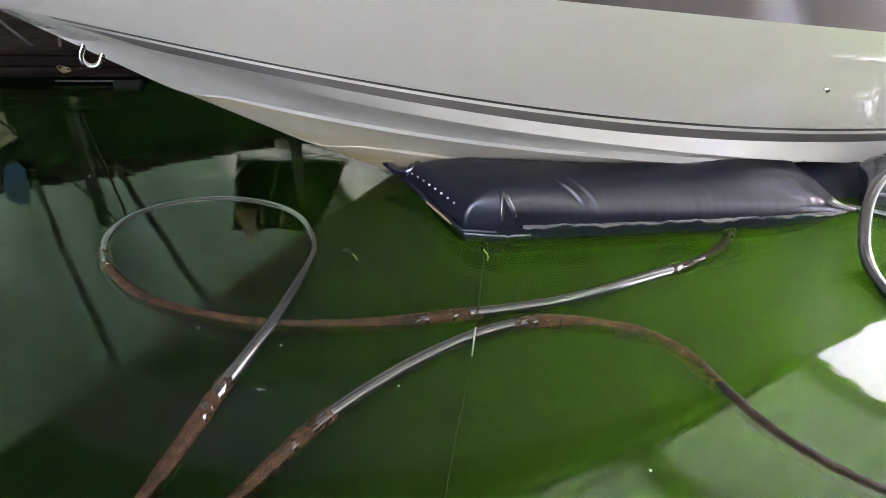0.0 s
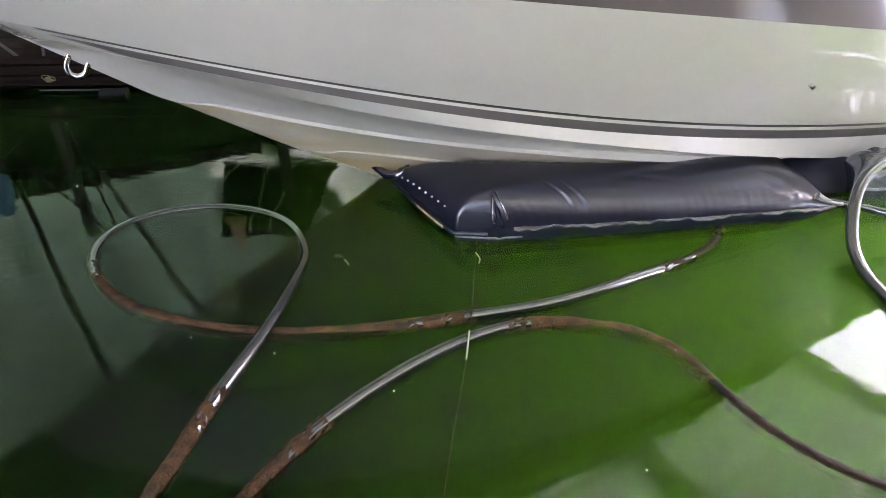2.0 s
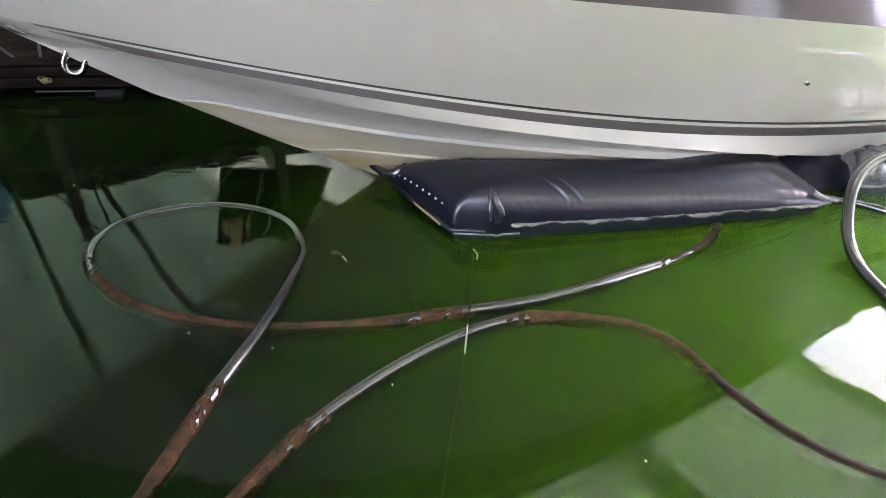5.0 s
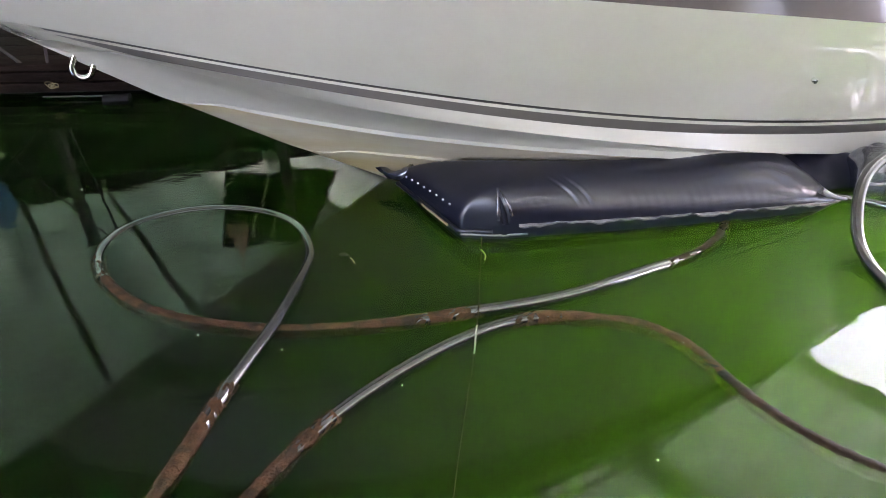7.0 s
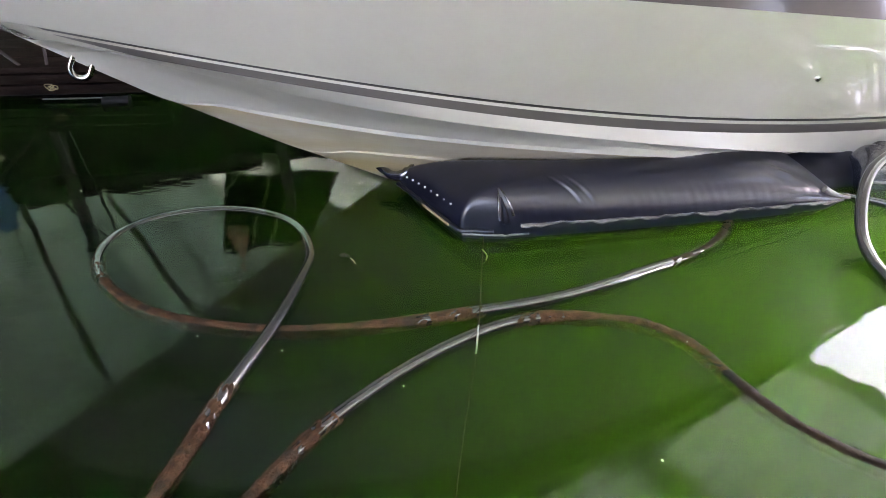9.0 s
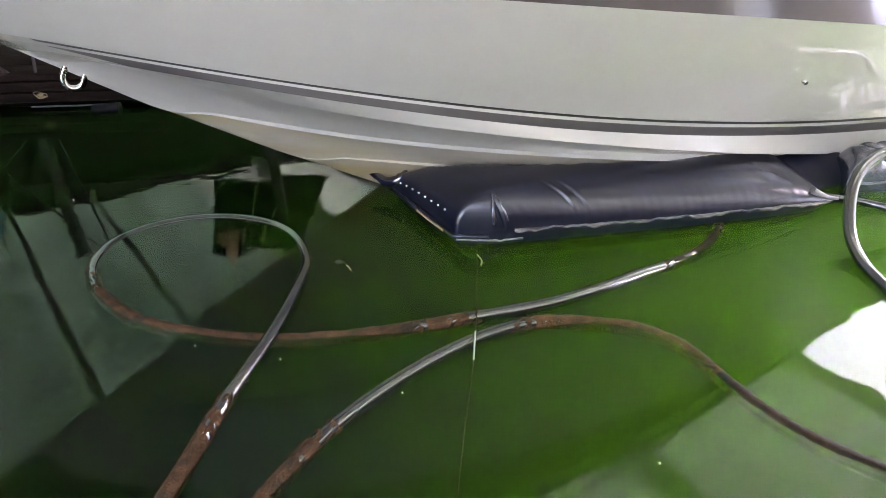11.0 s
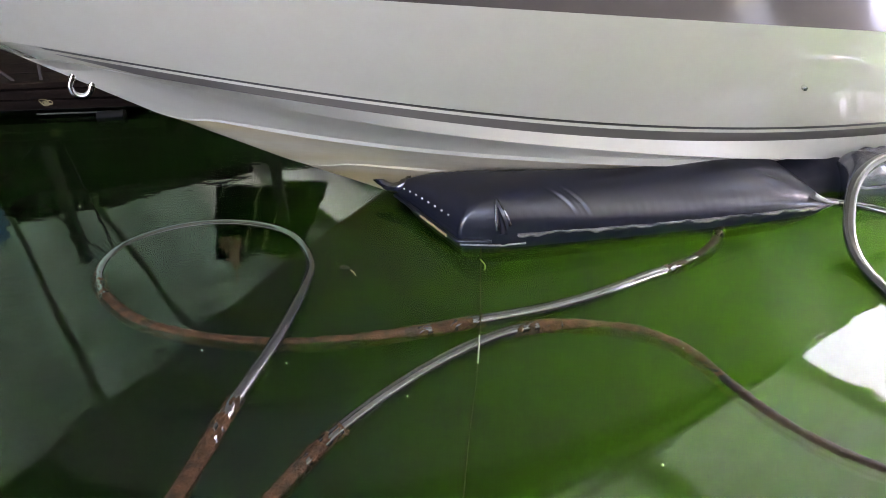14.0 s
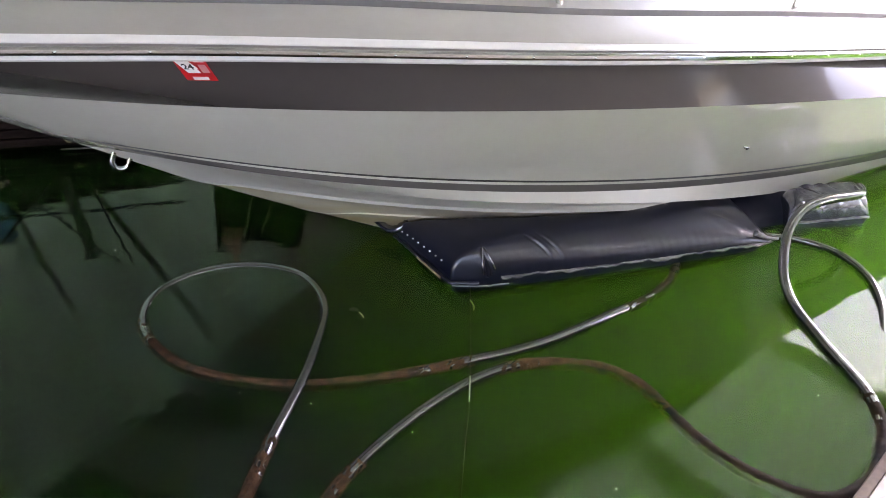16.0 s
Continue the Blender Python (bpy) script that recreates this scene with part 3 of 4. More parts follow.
def build_front_bag():
    bag = thing("lift_bag", "navy blue inflated vinyl lift bag under the bow, worn pale seam", "inflatable bag", (0, 0, 0), "boat lift bags")
    C, D, E_, A, B = (np.array(p) for p in ((0.127, 1.562), (1.071, 1.680), (1.0, 2.16), (-0.146, 1.866), (0.031, 1.574)))
    us = np.concatenate([np.linspace(0, 0.10, 80, endpoint=False), np.linspace(0.10, 1, 300)])
    nu, nv = len(us) - 1, 50
    rnd = np.random.RandomState(4)
    phase = rnd.uniform(0, 6.28, 40)

    def surface(u, v, side):
        p = (C * (1 - u) + D * u) * (1 - v) + (A * (1 - u) + E_ * u) * v
        # the squared-off left end
        edge = C + (B - C) * (v / 0.26) if v < 0.26 else B + (A - B) * ((v - 0.26) / 0.74)
        p = p + (edge - (C * (1 - v) + A * v)) * max(0.0, 1 - u / 0.30) ** 1.5
        p = p + np.array((0.0, -0.012)) * math.sin(math.pi * u) * (1 - v)
        w = 2 * u - 1
        pu = max(0.0, 1 - abs(w) ** (10 if w < 0 else 6)) ** 0.5
        pv = max(0.0, 1 - abs(2 * v - 1) ** 2.6) ** 0.5
        seam = 0.043 - 0.014 * u
        tall = 0.108 - 0.050 * u ** 3
        if side < 0:
            return np.array((p[0], p[1], seam - 0.15 * pu * pv))
        z = seam + tall * pu * (pv if u > 0.1 else pv * (u / 0.1) + (1 - u / 0.1) * pv ** 0.7)
        z += 0.003 * pv * pu * math.sin(9 * u + 1.3 * v + phase[0]) * math.sin(5 * v + 2)
        front = math.exp(-((v - 0.05) / 0.05) ** 2)
        push = 0.0004 * front * pu * sum(math.sin((61 + 37 * k) * u + phase[k]) for k in range(6)) / 2.2
        s = u - 0.25 * v
        c = u + 0.16 * v
        span = max(0.0, 1 - ((v - 0.12) / 0.11) ** 2)
        crease = (math.exp(-((c - 0.236) / 0.0045) ** 2) - 0.8 * math.exp(-((c - 0.247) / 0.005) ** 2) + 0.9 * math.exp(-((c - 0.272) / 0.0045) ** 2) - 0.6 * math.exp(-((c - 0.283) / 0.005) ** 2)) * span * 0.0042
        open_ = max(0, 1 - v / 0.24)
        lip = 0.003 + 0.012 * open_
        fold = math.exp(-((s - 0.023) / (0.55 * lip)) ** 2) * open_ ** 0.5
        rear = math.exp(-((u - 0.86) / 0.035) ** 2) * math.exp(-((v - 0.18) / 0.10) ** 2) * 0.004 * math.sin(40 * v + 60 * u)
        shift = 0.008 * fold + crease - push
        z = z - 0.008 * fold - 0.5 * crease + rear
        z = min(z, max(hull_floor(p[0], p[1]) - 0.004, -0.2))
        return np.array((p[0] - 0.12 * shift, p[1] + 0.97 * shift, z))

    def grid(side, mat, name, label=""):
        verts, faces = [], []
        for i in range(nu + 1):
            for j in range(nv + 1):
                w = 0.5 - 0.5 * math.cos(math.pi * j / nv)
                verts.append(surface(us[i], w, side))
        for i in range(nu):
            for j in range(nv):
                a = i * (nv + 1) + j
                f = (a, a + nv + 1, a + nv + 2, a + 1)
                faces.append(f if side > 0 else f[::-1])
        return mesh_object(name, verts, faces, mat, bag, True, label, 60)

    grid(1, NAVY, "bag_top", "glossy navy vinyl upper skin")
    grid(-1, NAVY, "bag_underside")
    # the welded flange along the front and round the left end
    verts, faces = [], []
    n = 220
    for i in range(n + 1):
        u = 0.06 + 0.94 * i / n
        p = surface(u, 0.0, 1)
        wave = 0.003 * math.sin(37 * u + 1) + 0.002 * math.sin(83 * u) + 0.0015 * math.sin(151 * u)
        out = 0.010 + 0.003 * math.sin(23 * u) + 0.002 * math.sin(61 * u + 2)
        for o, dz in ((-0.004, 0.002), (out, 0.003 + wave), (out, -0.001 + wave), (-0.004, -0.003)):
            verts.append((p[0] + 0.15 * o, p[1] - o, p[2] + dz))
    for i in range(n):
        for k in range(4):
            a, b = 4 * i + k, 4 * i + (k + 1) % 4
            faces.append((a, b, b + 4, a + 4))
    mesh_object("seam_flange", verts, faces, SEAM, bag, True, "pale worn welded seam", 30)
    line = [surface(0.0, v, 1) + np.array((-0.004, -0.003, -0.018)) for v in np.linspace(0.02, 0.97, 24)]
    tube("end_seam", line, [0.006 + 0.0016 * math.sin(3.1 * i) for i in range(24)], NAVY, bag, sides=8)
    tube("scuffed_edge", [p + np.array((-0.006, -0.004, 0.0)) for p in line[8:16]], 0.0038, SCUFF, bag, "scuffed tan edge tape", sides=8)
    low = [surface(u, 0.0, 1) + np.array((0, -0.003, -0.028)) for u in np.linspace(0.0, 0.085, 10)]
    low = [surface(0.0, v, 1) + np.array((-0.002, -0.003, -0.028)) for v in np.linspace(0.25, 0.02, 8)] + low[1:]
    tube("lower_seam", low, 0.003, SEAM, bag, sides=6)
    # the two rolled lips of the pinched fold, meeting at its top, and the tuck between them
    for side in (-1, 1):
        lips = []
        for v in np.linspace(0.012, 0.23, 16):
            wide = 0.001 + 0.018 * max(0, 1 - v / 0.24)
            lips.append(surface(0.023 + side * wide + 0.25 * v, v, 1) + np.array((0.0, -0.005, 0.002)))
        tube("fold_lip", lips, [0.0044 - 0.00020 * i for i in range(16)], GLOSS_NAVY, bag, sides=8)
    tuck = [surface(0.023 + 0.25 * v, v, 1) + np.array((0.0, -0.002, -0.002)) for v in np.linspace(0.004, 0.16, 8)]
    tube("fold_tuck", tuck, [0.0105 - 0.0012 * i for i in range(8)], DULL_NAVY, bag, sides=8)
    # eyelets along the left end
    for k in range(8):
        v = 0.88 - 0.072 * k
        p = surface(0.0045, v, 1) + np.array((-0.003, -0.003, -0.006 + 0.0016 * k))
        bm = bmesh.new()
        bmesh.ops.create_cone(bm, cap_ends=True, segments=14, radius1=0.0029, radius2=0.0020, depth=0.004)
        bmesh.ops.transform(bm, matrix=Matrix.Translation(p) @ pose(0, 0, 0, 30, -35, 0), verts=bm.verts[:])
        part("eyelet", bm, WHITE_BIT, bag, "white eyelet")
    # strap pulled round the nose
    a = surface(0.0, 0.97, 1)
    strap = run([a + np.array(q) for q in ((0.05, -0.01, 0.035), (0.01, -0.012, 0.016), (-0.02, 0.0, 0.008), (-0.05, 0.03, 0.016), (-0.09, 0.06, 0.03))], 18)
    tube("nose_strap", strap, [0.016 - 0.0004 * i for i in range(18)], GLOSS_NAVY, bag, "black gathered strap", sides=10, wobble=0.22, seed=3)
    tube("tail_tab", run([surface(1, 0.02, 1) + np.array(q) for q in ((-0.05, 0.0, 0.03), (0, 0, 0.006), (0.03, 0.004, 0.0))], 10), [0.010 - 0.0006 * i for i in range(10)], SEAM, bag, sides=8)
    return bag


def build_pillow(name, label, corners, seam, tall, mat, wrinkle, seed, group, parts_label):
    """An inflated pillow over four plan corners: front left, front right, back right, back left."""
    bag = thing(name, label, "inflatable bag", (0, 0, 0), group)
    p0, p1, p2, p3 = (np.array(c) for c in corners)
    nu, nv = 60, 36
    rnd = np.random.RandomState(seed)
    ph = rnd.uniform(0, 6.28, 12)
    for side in (1, -1):
        verts, faces = [], []
        for i in range(nu + 1):
            for j in range(nv + 1):
                u, v = 0.5 - 0.5 * math.cos(math.pi * i / nu), 0.5 - 0.5 * math.cos(math.pi * j / nv)
                p = (p0 * (1 - u) + p1 * u) * (1 - v) + (p3 * (1 - u) + p2 * u) * v
                q = max(0, 1 - abs(2 * u - 1) ** 7) ** 0.5 * max(0, 1 - abs(2 * v - 1) ** 5) ** 0.5
                z = seam + (tall if side > 0 else -0.12) * q
                z += side * wrinkle * q * sum(math.sin((9 + 7 * k) * u + (5 + 6 * (k % 3)) * v + ph[k]) for k in range(6)) / 2.5
                if side > 0:
                    z = min(z, max(hull_floor(p[0], p[1]) - 0.004, -0.2))
                verts.append((p[0], p[1], z))
        for i in range(nu):
            for j in range(nv):
                a = i * (nv + 1) + j
                f = (a, a + nv + 1, a + nv + 2, a + 1)
                faces.append(f if side > 0 else f[::-1])
        mesh_object("bag_top" if side > 0 else "bag_underside", verts, faces, mat, bag, True, parts_label if side > 0 else "", 60)
    if seam < 0:
        return bag
    edge = [p0 * (1 - u) + p1 * u for u in np.linspace(0, 1, 30)]
    tube("seam_flange", [(q[0], q[1] - 0.004, seam + 0.0012 * math.sin(1.7 * i) + 0.0010 * math.sin(0.6 * i)) for i, q in enumerate(edge)], 0.0042, SEAM, bag, "pale welded seam", sides=6)
    return bag


build_front_bag()
# shiny navy coloured paler than the other bags: part of its sheen is painted
build_pillow("lift_bag", "small shiny navy vinyl bag with wrinkled top beside the hull", ((1.165, 1.775), (1.45, 1.79), (1.48, 1.93), (1.20, 1.92)), 0.030, 0.074,
             material("sheen_toned_navy_vinyl", (0.030, 0.032, 0.048), 0.2, vary=0.3, bump=0.010, bump_scale=16, spec=1.0, coat=1.0), 0.004, 8, "boat lift bags", "creased shiny vinyl skin")
build_pillow("lift_bag", "long navy lift bag tucked under the hull", ((0.85, 1.77), (1.24, 1.82), (1.35, 2.3), (0.75, 2.3)), -0.012, 0.066, DULL_NAVY, 0.001, 5, "boat lift bags", "navy vinyl skin")


# ---- hoses ----
HOSE_R = 0.0150


def algae_coat(line, parent, seed, mat):
    """A shaggy coat of short brown growth round a stretch of hose."""
    rnd = np.random.RandomState(seed)
    line = np.array(line)
    n = len(line)
    r = np.array([HOSE_R * (1.16 + 0.07 * rnd.uniform(-1, 1)) * min(1, 0.83 + 0.009 * min(i, n - 1 - i)) for i in range(n)])
    coat = tube("algae_coat", line, r, mat, parent, "rusty brown algae growth" if mat is ALGAE else "dull dark slime", sides=14, wobble=0.07, seed=seed)
    verts, faces = [], []
    t = np.gradient(line, axis=0)
    t /= np.linalg.norm(t, axis=1)[:, None]
    for _ in range(n * 80):
        i = rnd.randint(0, n)
        q = rnd.uniform(-0.4, math.pi + 0.4)
        side = np.cross(t[i], (0, 0, 1.0))
        d = side * math.cos(q) + np.array((0, 0, math.sin(q) * 0.75))
        p = line[i] + t[i] * rnd.uniform(-0.006, 0.006) + d * r[i] * 0.92
        tip = p + d * rnd.uniform(0.0015, 0.0100) + t[i] * rnd.uniform(-0.003, 0.003) + np.array((0, 0, -0.001))
        b = len(verts)
        verts += [p - t[i] * 0.0010, p + t[i] * 0.0010, tip]
        faces.append((b, b + 1, b + 2))
    if mat is ALGAE:
        tagged(mesh_object("algae_hair", verts, faces, mat, coat, False), kind="stuff")


def build_hose(points, n, label, coats, seed):
    """A hose through (x, y, z) places; coats: stretches, as shares of its length, that algae covers."""
    hose = thing("air_hose", label, "hose", (0, 0, 0), "lift hoses")
    line = run(points, n)
    tube("hose_body", line, HOSE_R, RUBBER, hose, "glossy wet black hose", sides=16, wobble=0.004, seed=seed)
    for k, (a, b, mat) in enumerate(coats):
        algae_coat(line[int(a * n):int(b * n)], hose, seed + k + 1, mat)
    return line


Z = {"h": 0.006, "m": -0.001, "l": -0.0125, "t": -0.0080, "v": -0.0120, "u": -0.0128, "d": -0.022}


def with_heights(plan, marks):
    return [(x, y, Z[m]) for (x, y), m in zip(plan, marks)]


LOOP_PLAN = [(0.770, 1.70), (0.745, 1.62), (0.629, 1.49), (0.504, 1.418), (0.351, 1.335), (0.212, 1.283), (0.082, 1.253), (-0.057, 1.231), (-0.231, 1.216), (-0.43, 1.218), (-0.536, 1.239),
             (-0.71, 1.304), (-0.839, 1.415), (-0.889, 1.49), (-0.908, 1.569), (-0.894, 1.649), (-0.774, 1.751), (-0.585, 1.766), (-0.425, 1.681), (-0.358, 1.531),
             (-0.356, 1.406), (-0.394, 1.194), (-0.442, 1.022), (-0.479, 0.867), (-0.508, 0.76), (-0.538, 0.60), (-0.60, 0.40)]
build_hose(with_heights(LOOP_PLAN, "lllmhhhmlllllltttttthhhmlll"), 330, "black air hose floating in a loop, partly coated in brown algae", ((0.0, 0.100, DARK_ALGAE), (0.222, 0.500, ALGAE), (0.836, 0.99, ALGAE)), 11)
CROSS_PLAN = [(-0.56, 0.42), (-0.393, 0.685), (-0.338, 0.78), (-0.264, 0.89), (-0.162, 1.002), (-0.031, 1.115), (0.104, 1.195), (0.231, 1.23), (0.319, 1.23), (0.391, 1.213),
              (0.455, 1.176), (0.501, 1.124), (0.554, 1.004), (0.62, 0.893), (0.70, 0.814), (0.798, 0.768), (0.900, 0.795), (0.988, 0.885)]
cross = with_heights(CROSS_PLAN, "lllmhhhmllvvvvuuuu")
cross += [(1.039, 0.995, -0.002), (1.042, 1.085, 0.002), (1.028, 1.186, 0.005), (1.018, 1.296, 0.008), (1.012, 1.388, 0.014), (1.013, 1.458, 0.036), (1.029, 1.527, 0.082),
          (1.062, 1.59, 0.130), (1.126, 1.648, 0.162), (1.235, 1.69, 0.172), (1.357, 1.74, 0.150), (1.42, 1.84, 0.115)]
build_hose(cross, 360, "black air hose crossing the water up to a shiny bag", ((0.06, 0.186, ALGAE), (0.312, 0.475, ALGAE), (0.430, 0.70, DARK_ALGAE)), 31)
small = run([(1.05, 1.74, 0.02), (1.096, 1.735, 0.012), (1.188, 1.705, 0.006), (1.264, 1.632, 0.006), (1.295, 1.524, 0.006), (1.271, 1.389, 0.004), (1.215, 1.27, -0.01), (1.12, 1.12, -0.05)], 90)
thin = thing("air_hose", "thin black hose trailing from the end of the lift bag", "hose", (0, 0, 0), "lift hoses")
tube("hose_body", small, 0.0115, RUBBER, thin, sides=12)

# ---- cord and hook below the bag ----
cord = thing("cord", "thin dark cord with white sleeve trailing from the bag", "cord", (0, 0, 0))
cord_line = run([(0.088, 1.56, 0.012), (0.086, 1.535, 0.004), (0.077, 1.433, 0.002), (0.066, 1.296, 0.014), (0.063, 1.253, 0.027), (0.058, 1.20, 0.029), (0.052, 1.15, 0.028), (0.046, 1.10, 0.016), (0.031, 1.008, 0.002), (0.013, 0.893, 0.001), (-0.004, 0.768, 0.000), (-0.03, 0.55, -0.002)], 120)
tube("cord_strand", cord_line, 0.0014, STRING, cord, sides=6)
tube("white_sleeve", cord_line[46:56], 0.0017, SLEEVE, cord, "white sleeve on the cord", sides=8)
tube("hook", run([(0.083, 1.51, 0.004), (0.088, 1.49, 0.008), (0.092, 1.475, 0.007), (0.089, 1.462, 0.003)], 16), 0.0019, ROPE, cord, "brassy wire hook", sides=8)

# ---- roof over the slip ----
EAVE = Vector((0.58, -0.815, 0)).normalized()       # along the eave
OUT = Vector((0.815, 0.58, 0)).normalized()         # level, out past the eave
ROOF_Z = 2.5
ROOF_A = Vector((-0.61, 8.13, 0))
BACK = Vector((-0.94, -0.34, 0)).normalized()


def roof_sheet(start, end, a0, a1, mat, label, lift=0.0):
    """Corrugated sheets from start to end metres in from the eave, and from a0 to a1 along it."""
    verts, faces = [], []
    profile = ((0.0, 0.0), (0.115, 0.0), (0.127, -0.035), (0.168, -0.035))
    steps = [(a0 + 0.18 * k + da, dz) for k in range(int((a1 - a0) / 0.18) + 1) for da, dz in profile if a0 + 0.18 * k + da < a1 - 0.01] + [(a1, 0.0)]
    nu = len(steps) - 1
    for a, ripple in steps:
        for b in (start, end):
            p = ROOF_A + EAVE * a + BACK * b
            verts += [(p.x, p.y, ROOF_Z + 0.09 + ripple + lift), (p.x, p.y, ROOF_Z + 0.094 + ripple + lift)]
    for i in range(nu):
        s, t = 4 * i, 4 * i + 4
        faces += [(s, s + 2, t + 2, t), (s + 1, t + 1, t + 3, s + 3), (s, t, t + 1, s + 1), (s + 2, s + 3, t + 3, t + 2)]
    faces += [(0, 1, 3, 2), (4 * nu, 4 * nu + 2, 4 * nu + 3, 4 * nu + 1)]
    tagged(mesh_object("ceiling", verts, faces, mat, None, True, label, 15), category="roof", kind="structure")


def build_roof():
    length = 10.3
    roof_sheet(-0.2, 2.3, 7.204, 8.74, ROOF, "grey corrugated metal roof beside the dock")
    roof_sheet(-0.2, 2.3, 4.86, 7.26, CLEAR_ROOF, "pale translucent corrugated sheets along the eave", 0.012)
    roof_sheet(-0.2, 2.3, 1.704, 4.896, ROOF, "grey corrugated metal roof at the far end of the eave")
    roof_sheet(-0.2, 0.796, 0.0, 1.7, ROOF, "grey corrugated metal roof at the far corner")
    # the next two sheets stand in for sky showing bright through a gap
    roof_sheet(0.8, 2.3, 0.0, 0.7, CLEAR_ROOF, "translucent sheet standing in for a bright gap at the far roof edge")
    roof_sheet(0.8, 1.55, 0.704, 1.7, CLEAR_ROOF, "translucent sheet standing in for a bright opening near the far roof edge")
    roof_sheet(1.554, 2.3, 0.704, 1.7, ROOF, "grey corrugated metal roof above the dark sheet")
    # added overhead in place of a pale upright wall, to brighten its reflection
    roof_sheet(2.24, 7.04, 0.0, 4.4, MILKY_STAND_IN, "milky sheets overhead standing in for a pale upright wall", 0.036)
    roof_sheet(7.004, 10.0, 0.0, 4.4, ROOF, "grey corrugated metal roof at the closed end")
    roof_sheet(2.22, 10.0, 4.36, 7.2, ROOF, "grey corrugated metal roof over the boat slip", 0.024)
    roof_sheet(2.22, 10.0, 7.16, 8.74, ROOF, "grey corrugated metal roof over the dock", 0.030)
    # unseen light strip, added to brighten the hull, bag and rail from behind
    roof_sheet(-0.2, 10.0, 8.70, length, CLEAR_ROOF, "unseen translucent sheets added above the dock to brighten hull and rail", 0.042)
    turn = math.degrees(math.atan2(EAVE.y, EAVE.x))
    # beams at 3.2 and 4.0 stand in for upright battens on that wall
    for k, d in enumerate((-0.15, 1.48, 3.2, 4.0, 4.9, 5.8, 6.7, 7.6, 8.5)):
        step = d / abs(BACK.dot(OUT))
        p = ROOF_A + BACK * step + EAVE * (length / 2)
        tall, wide = (0.13, 0.06) if k == 0 else (0.14, 0.13) if k == 1 else (0.07, 0.055)
        tagged(new_box("trim", (length, wide, tall), pose(p.x, p.y, ROOF_Z + 0.075 - tall / 2, 0, 0, turn), BEAM, None, "weathered grey timber beam under the roof sheets"), category="beam", group="roof beams", kind="structure")


build_roof()


def upright(name, x, y, z0, z1, w, mat, label, group=""):
    post = thing(name, label, "post", (x, y, z0), group)
    new_box("shaft", (w, w, z1 - z0), pose(0, 0, (z1 - z0) / 2), mat, post, bevel=0.008)
    new_box("cap_plate", (w * 1.5, w * 1.5, 0.02), pose(0, 0, z1 - z0 - 0.01), PIPE, post)
    return post


for x, y, w in ((-3.27, 5.65, 0.08), (-1.44, 5.9, 0.09), (-4.6, 4.6, 0.11)):
    upright("post", x, y, -1.2, ROOF_Z, w, POST, "grey square timber post holding up the roof", "roof posts")

# dark boarded wall closing the far side
far_mid = ROOF_A + BACK * 4.0 + Vector((0, 0, 0))
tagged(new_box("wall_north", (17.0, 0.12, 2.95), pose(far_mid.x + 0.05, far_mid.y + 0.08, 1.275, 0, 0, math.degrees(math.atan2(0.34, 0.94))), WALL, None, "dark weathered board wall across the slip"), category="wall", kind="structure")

# two unseen walls, added to keep sky light off the water at left
east_mid = ROOF_A + EAVE * 2.1 - BACK * 0.1
tagged(new_box("wall_east_blocker", (4.8, 0.10, 3.6), pose(east_mid.x, east_mid.y, 0.62, 0, 0, math.degrees(math.atan2(EAVE.y, EAVE.x))), WALL, None, "unseen dark wall added under the eave to block sky light"), category="wall", kind="structure")
tagged(new_box("wall_west_blocker", (0.12, 9.6, 3.6), pose(-6.5, 1.4, 0.75, 0, 0, 16), WALL, None, "unseen dark wall added at the left end to block side light"), category="wall", kind="structure")


# lattice girder hung along the far wall
girder = thing("lattice_girder", "thin grey metal lattice girder along the dark board wall", "girder", (-4.9, 6.55, 1.80))
tube("chord", [(0, 0, 0), (3.1, 1.12, 0)], 0.016, PIPE, girder, sides=8)
tube("chord", [(0, 0, 0.42), (3.1, 1.12, 0.42)], 0.016, PIPE, girder, sides=8)
for k in range(10):
    a, b = 0.31 * k, 0.31 * (k + 1)
    z0, z1 = (0.0, 0.42) if k % 2 else (0.42, 0.0)
    tube("brace", [(a, 0.361 * a, z0), (b, 0.361 * b, z1)], 0.011, PIPE, girder, sides=8)


# ---- dock ahead of the bow ----
def build_far_dock():
    dock = thing("dock", "low dark weathered timber dock on black floats ahead of the bow", "dock", (-2.7, 2.72, 0))
    for k in range(2):
        new_box("fascia_beam", (3.2, 0.04, 0.036), pose(0, 0.006 * k, 0.046 + 0.041 * k), DARK_WOOD, dock)
    for k in range(3):
        new_box("float_tub", (0.95, 0.9, 0.16), pose(-1.05 + 1.05 * k, 0.5, -0.065), BLACK_FLOAT, dock, "black plastic float", 0.03)
    for k in range(12):
        new_box("deck_plank", (3.2, 0.135, 0.024), pose(0, 0.06 + 0.142 * k, 0.122), DARK_WOOD, dock)
    new_box("edge_strip", (0.24, 0.010, 0.006), pose(1.235, -0.026, 0.012), POST, dock, "pale metal strip")
    tube("roller", [(1.36, -0.04, -0.01), (1.46, -0.03, -0.01)], 0.030, BLACK_FLOAT, dock, "black rubber roller")
    return dock


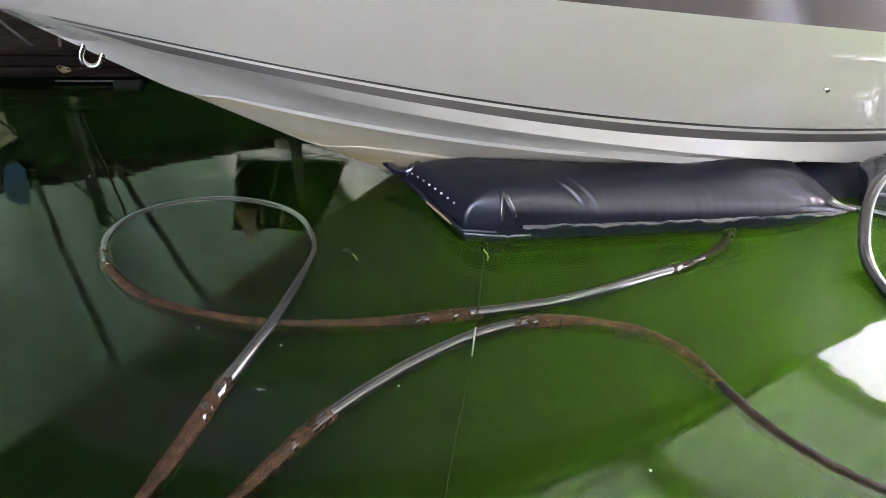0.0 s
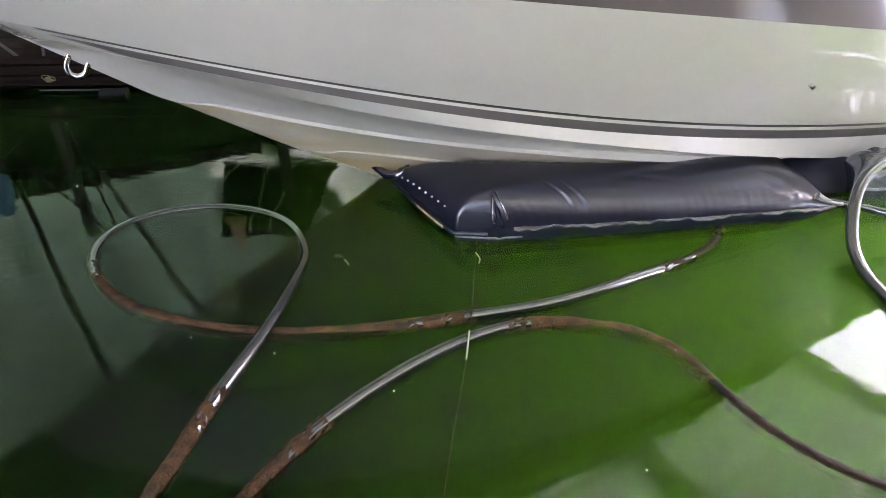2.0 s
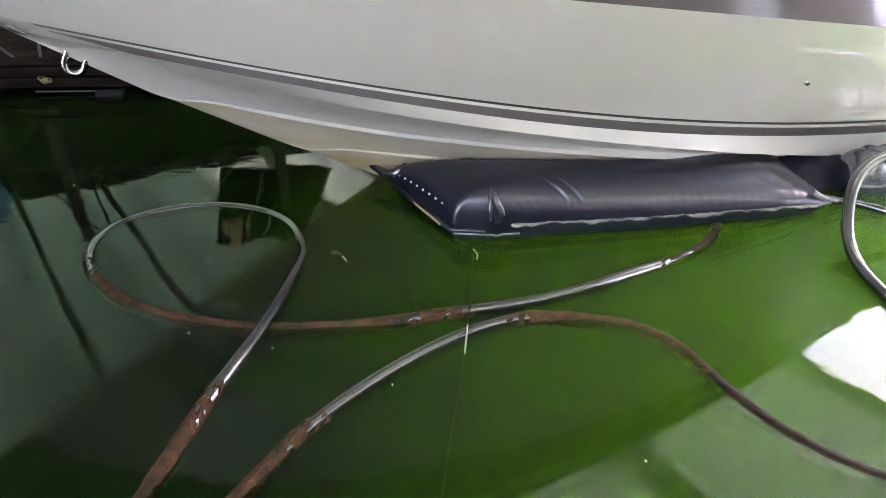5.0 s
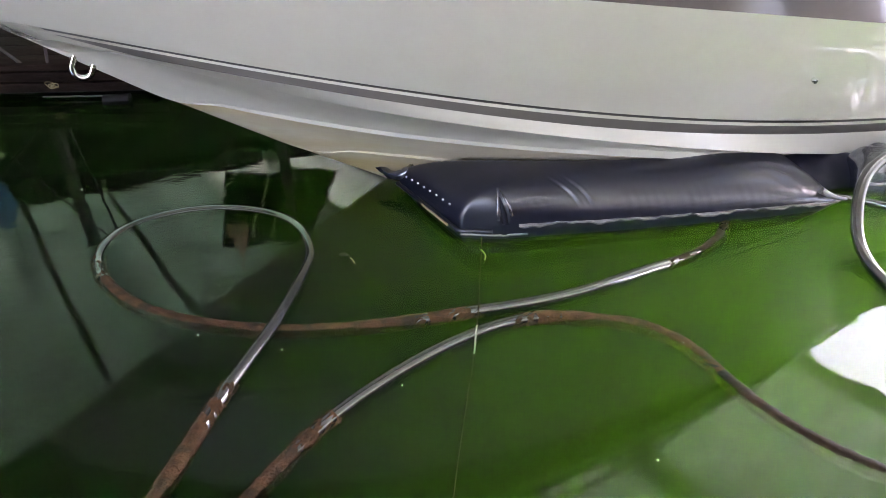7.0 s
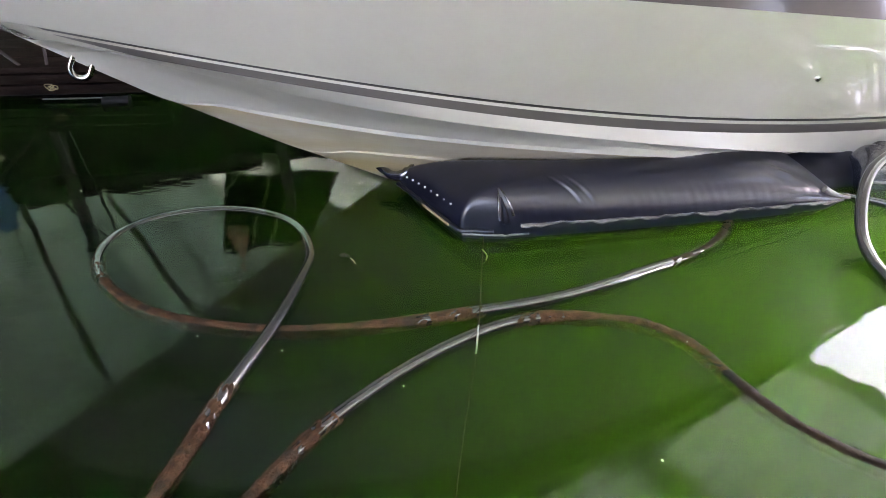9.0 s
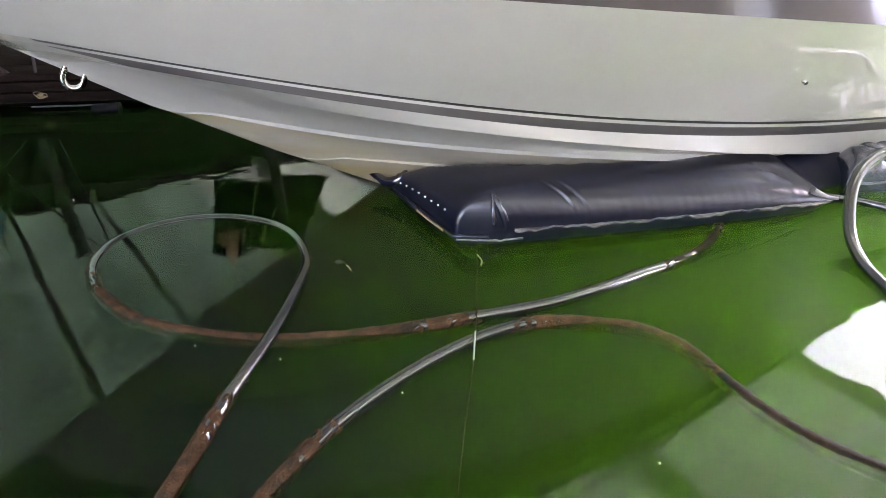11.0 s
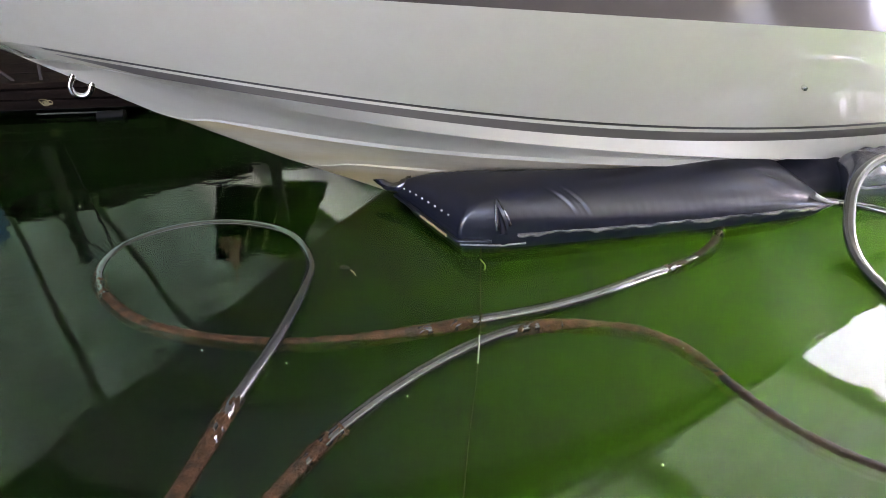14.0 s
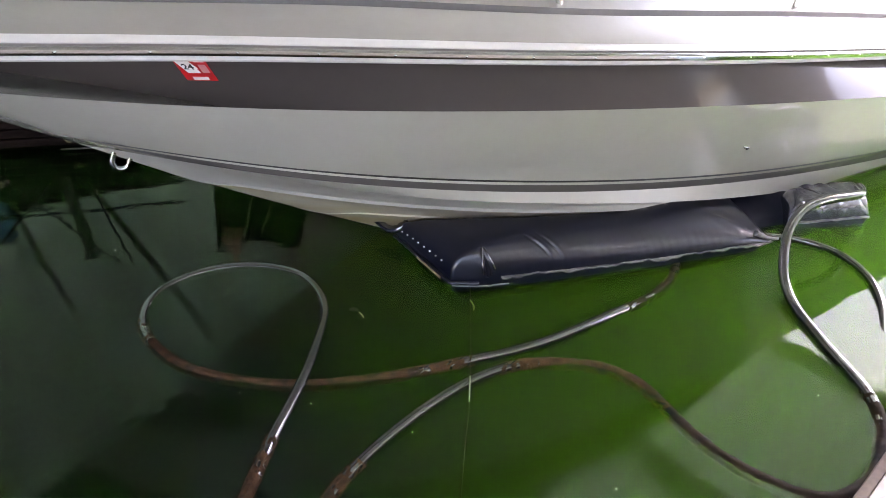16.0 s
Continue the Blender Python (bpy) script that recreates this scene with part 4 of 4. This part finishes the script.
build_far_dock()
for a, b in (((-1.59, 2.74, 0.07), (-2.60, 2.86, 0.96)), ((-1.555, 2.74, 0.09), (-1.50, 2.8, 0.7)), ((-2.1, 2.9, 0.13), (-1.7, 3.1, 0.9)), ((-3.2, 2.95, 0.5), (-1.2, 3.0, 0.46))):
    strut = thing("pipe_strut", "thin galvanised pipe strut above the dark dock", "pipe", a, "dock struts")
    tube("pipe", [(0, 0, 0), tuple(np.array(b) - np.array(a))], 0.006, PIPE, strut)
knot = thing("mooring_rope", "frayed yellow mooring rope knotted on the dock edge", "rope", (-1.535, 2.69, 0.062))
rnd = random.Random(5)
for k in range(4):
    pts = [(0.018 * rnd.uniform(-1, 1) + 0.008 * k, -0.006 - 0.006 * rnd.random(), 0.012 * rnd.uniform(-1, 1)) for i in range(5)]
    tube("rope_turn", run(pts, 40), 0.0016, ROPE, knot, sides=6)

# things on the dock that show in the water
chest = thing("dock_box", "beige plastic dock box standing on the dark dock", "box", (-2.98, 3.80, 0.134))
new_box("box_body", (0.52, 0.40, 0.62), pose(0, 0, 0.31, 0, 0, -8), BEIGE, chest, bevel=0.02)
new_box("lid", (0.56, 0.44, 0.06), pose(0, 0, 0.65, 0, 0, -8), BEIGE, chest, bevel=0.015)
bundle = thing("tarp_bundle", "blue tarp bundle hanging from a cord under the roof", "tarp", (-3.50, 4.98, 1.50))
tube("folded_tarp", run([(0, 0, 0), (0.03, -0.02, 0.12), (-0.02, -0.01, 0.24), (0.02, 0, 0.36)], 16), [0.05 + 0.035 * math.sin(0.2 * i) for i in range(16)], BLUE, bundle, sides=10, wobble=0.2)
tube("tie", run([(0.02, 0.0, 0.33), (0.015, 0.004, 0.6), (0.0, 0.0, 1.06)], 12), 0.004, STRING, bundle, sides=6)

# dark sheet added for an unidentified dark area in the reflection, with pale cords
tarp = thing("tarp", "dark sheet added for an unidentified dark area, with pale cords", "tarp", (-1.75, 6.3, 2.15))
verts, faces = [], []
for i in range(21):
    for j in range(15):
        u, v = i / 20, j / 14
        sag = -0.14 * math.sin(math.pi * u) * math.sin(math.pi * v) + 0.03 * math.sin(9 * u + 4 * v)
        verts.append((-0.26 - 0.34 * v + (0.78 + 0.44 * v) * u, -0.85 + 1.5 * v, sag + 0.25))
for i in range(20):
    for j in range(14):
        a = i * 15 + j
        faces.append((a, a + 15, a + 16, a + 1))
skin = mesh_object("dark_skin", verts, faces, DARK_SHEET, tarp)
sol = skin.modifiers.new("thick", "SOLIDIFY")
sol.thickness = 0.006
for x0, x1 in ((-0.45, -0.4), (0.0, -0.05), (0.16, 0.22)):
    tube("tie_cord", run([(x0, -0.8, 0.2), ((x0 + x1) / 2 + 0.03, -0.2, 0.08), (x1, 0.5, 0.16)], 20), 0.008, WHITE_BIT, tarp, sides=6)
tassel = thing("frayed_rope_end", "dry frayed rope end hanging under the roof", "rope", (-1.64, 4.85, 1.86))
for k in range(14):
    a = 2 * math.pi * k / 14
    tube("strand", run([(0, 0, 0.36), (0.03 * math.cos(a), 0.03 * math.sin(a), 0.16), (0.085 * math.cos(a), 0.085 * math.sin(a), 0.0)], 10), 0.009, STRAW, tassel, sides=5)

# ---- the dock underfoot ----
EDGE_AT, EDGE_DIR = Vector((0.618, 0.525, 0)), Vector((0.775, 0.632, 0))
INWARD = Vector((0.632, -0.775, 0))
near = thing("dock", "pale board dock with a brown edge beside the boat", "dock", (EDGE_AT.x, EDGE_AT.y, 0))
near.rotation_euler = (0, 0, math.atan2(EDGE_DIR.y, EDGE_DIR.x))
for k in range(9):
    new_box("deck_board", (4.6, 0.138, 0.04), pose(-1.3, -0.088 - 0.143 * k, 0.33), DOCK, near, bevel=0.005)
new_box("edge_board", (4.6, 0.018, 0.17), pose(-1.3, -0.010, 0.262), DOCK_EDGE, near, "brown timber edge board")
for k in range(3):
    new_box("float_tub", (1.3, 1.0, 0.42), pose(-2.8 + 1.45 * k, -0.62, 0.08), BLACK_FLOAT, near, "black plastic float", 0.04)

# unseen walls, added to block and bounce light, with a gap for sky
for k, (s0, s1, top, note) in enumerate(((-4.6, 1.56, 1.95, "unseen pale wall added behind the dock to block and bounce light"), (2.0, 7.4, 1.95, "unseen pale wall added past a gap that lets sky light in"))):
    wall_at = EDGE_AT + INWARD * 1.45 + EDGE_DIR * (s0 + s1) / 2
    tagged(new_box("wall_south_%d" % (k + 1), (s1 - s0, 0.10, top + 0.65), pose(wall_at.x, wall_at.y, (top - 0.65) / 2, 0, 0, math.degrees(math.atan2(EDGE_DIR.y, EDGE_DIR.x))), UNSEEN_WALL, None, note), category="wall", kind="structure")

# ---- floating bits ----
def build_twig():
    leaf = thing("floating_leaf", "dark curled dead leaf with a pale stalk afloat", "leaf", (-0.255, 1.49, 0.001))
    verts = [(-0.026, 0.016, 0.001), (-0.012, 0.020, 0.004), (0.003, 0.010, 0.002), (-0.004, 0.000, 0.004), (-0.020, 0.006, 0.001), (-0.012, 0.010, 0.006)]
    mesh_object("blade", verts, [(0, 1, 5), (1, 2, 5), (2, 3, 5), (3, 4, 5), (4, 0, 5)], LEAF, leaf)
    tube("stalk", run([(0.006, -0.005, 0.001), (0.012, -0.014, 0.004), (0.020, -0.030, 0.002)], 8), 0.0012, STRAW, leaf, sides=6)


build_twig()
rnd = random.Random(9)
for x, y in ((-0.55, 1.19), (-0.358, 1.135), (0.487, 1.13), (-0.10, 1.02), (0.62, 0.70), (-1.10, 1.9), (0.35, 0.82), (0.92, 1.05)):
    bm = bmesh.new()
    bmesh.ops.create_icosphere(bm, subdivisions=1, radius=0.0016 + 0.0010 * rnd.random())
    for v in bm.verts:
        v.co *= rnd.uniform(0.75, 1.2)
    sp = part("foam_speck", bm, WHITE_BIT, None)
    sp.location = (x, y, 0.002)
    tagged(sp, "tiny white foam speck floating on the water", "debris", "floating specks")
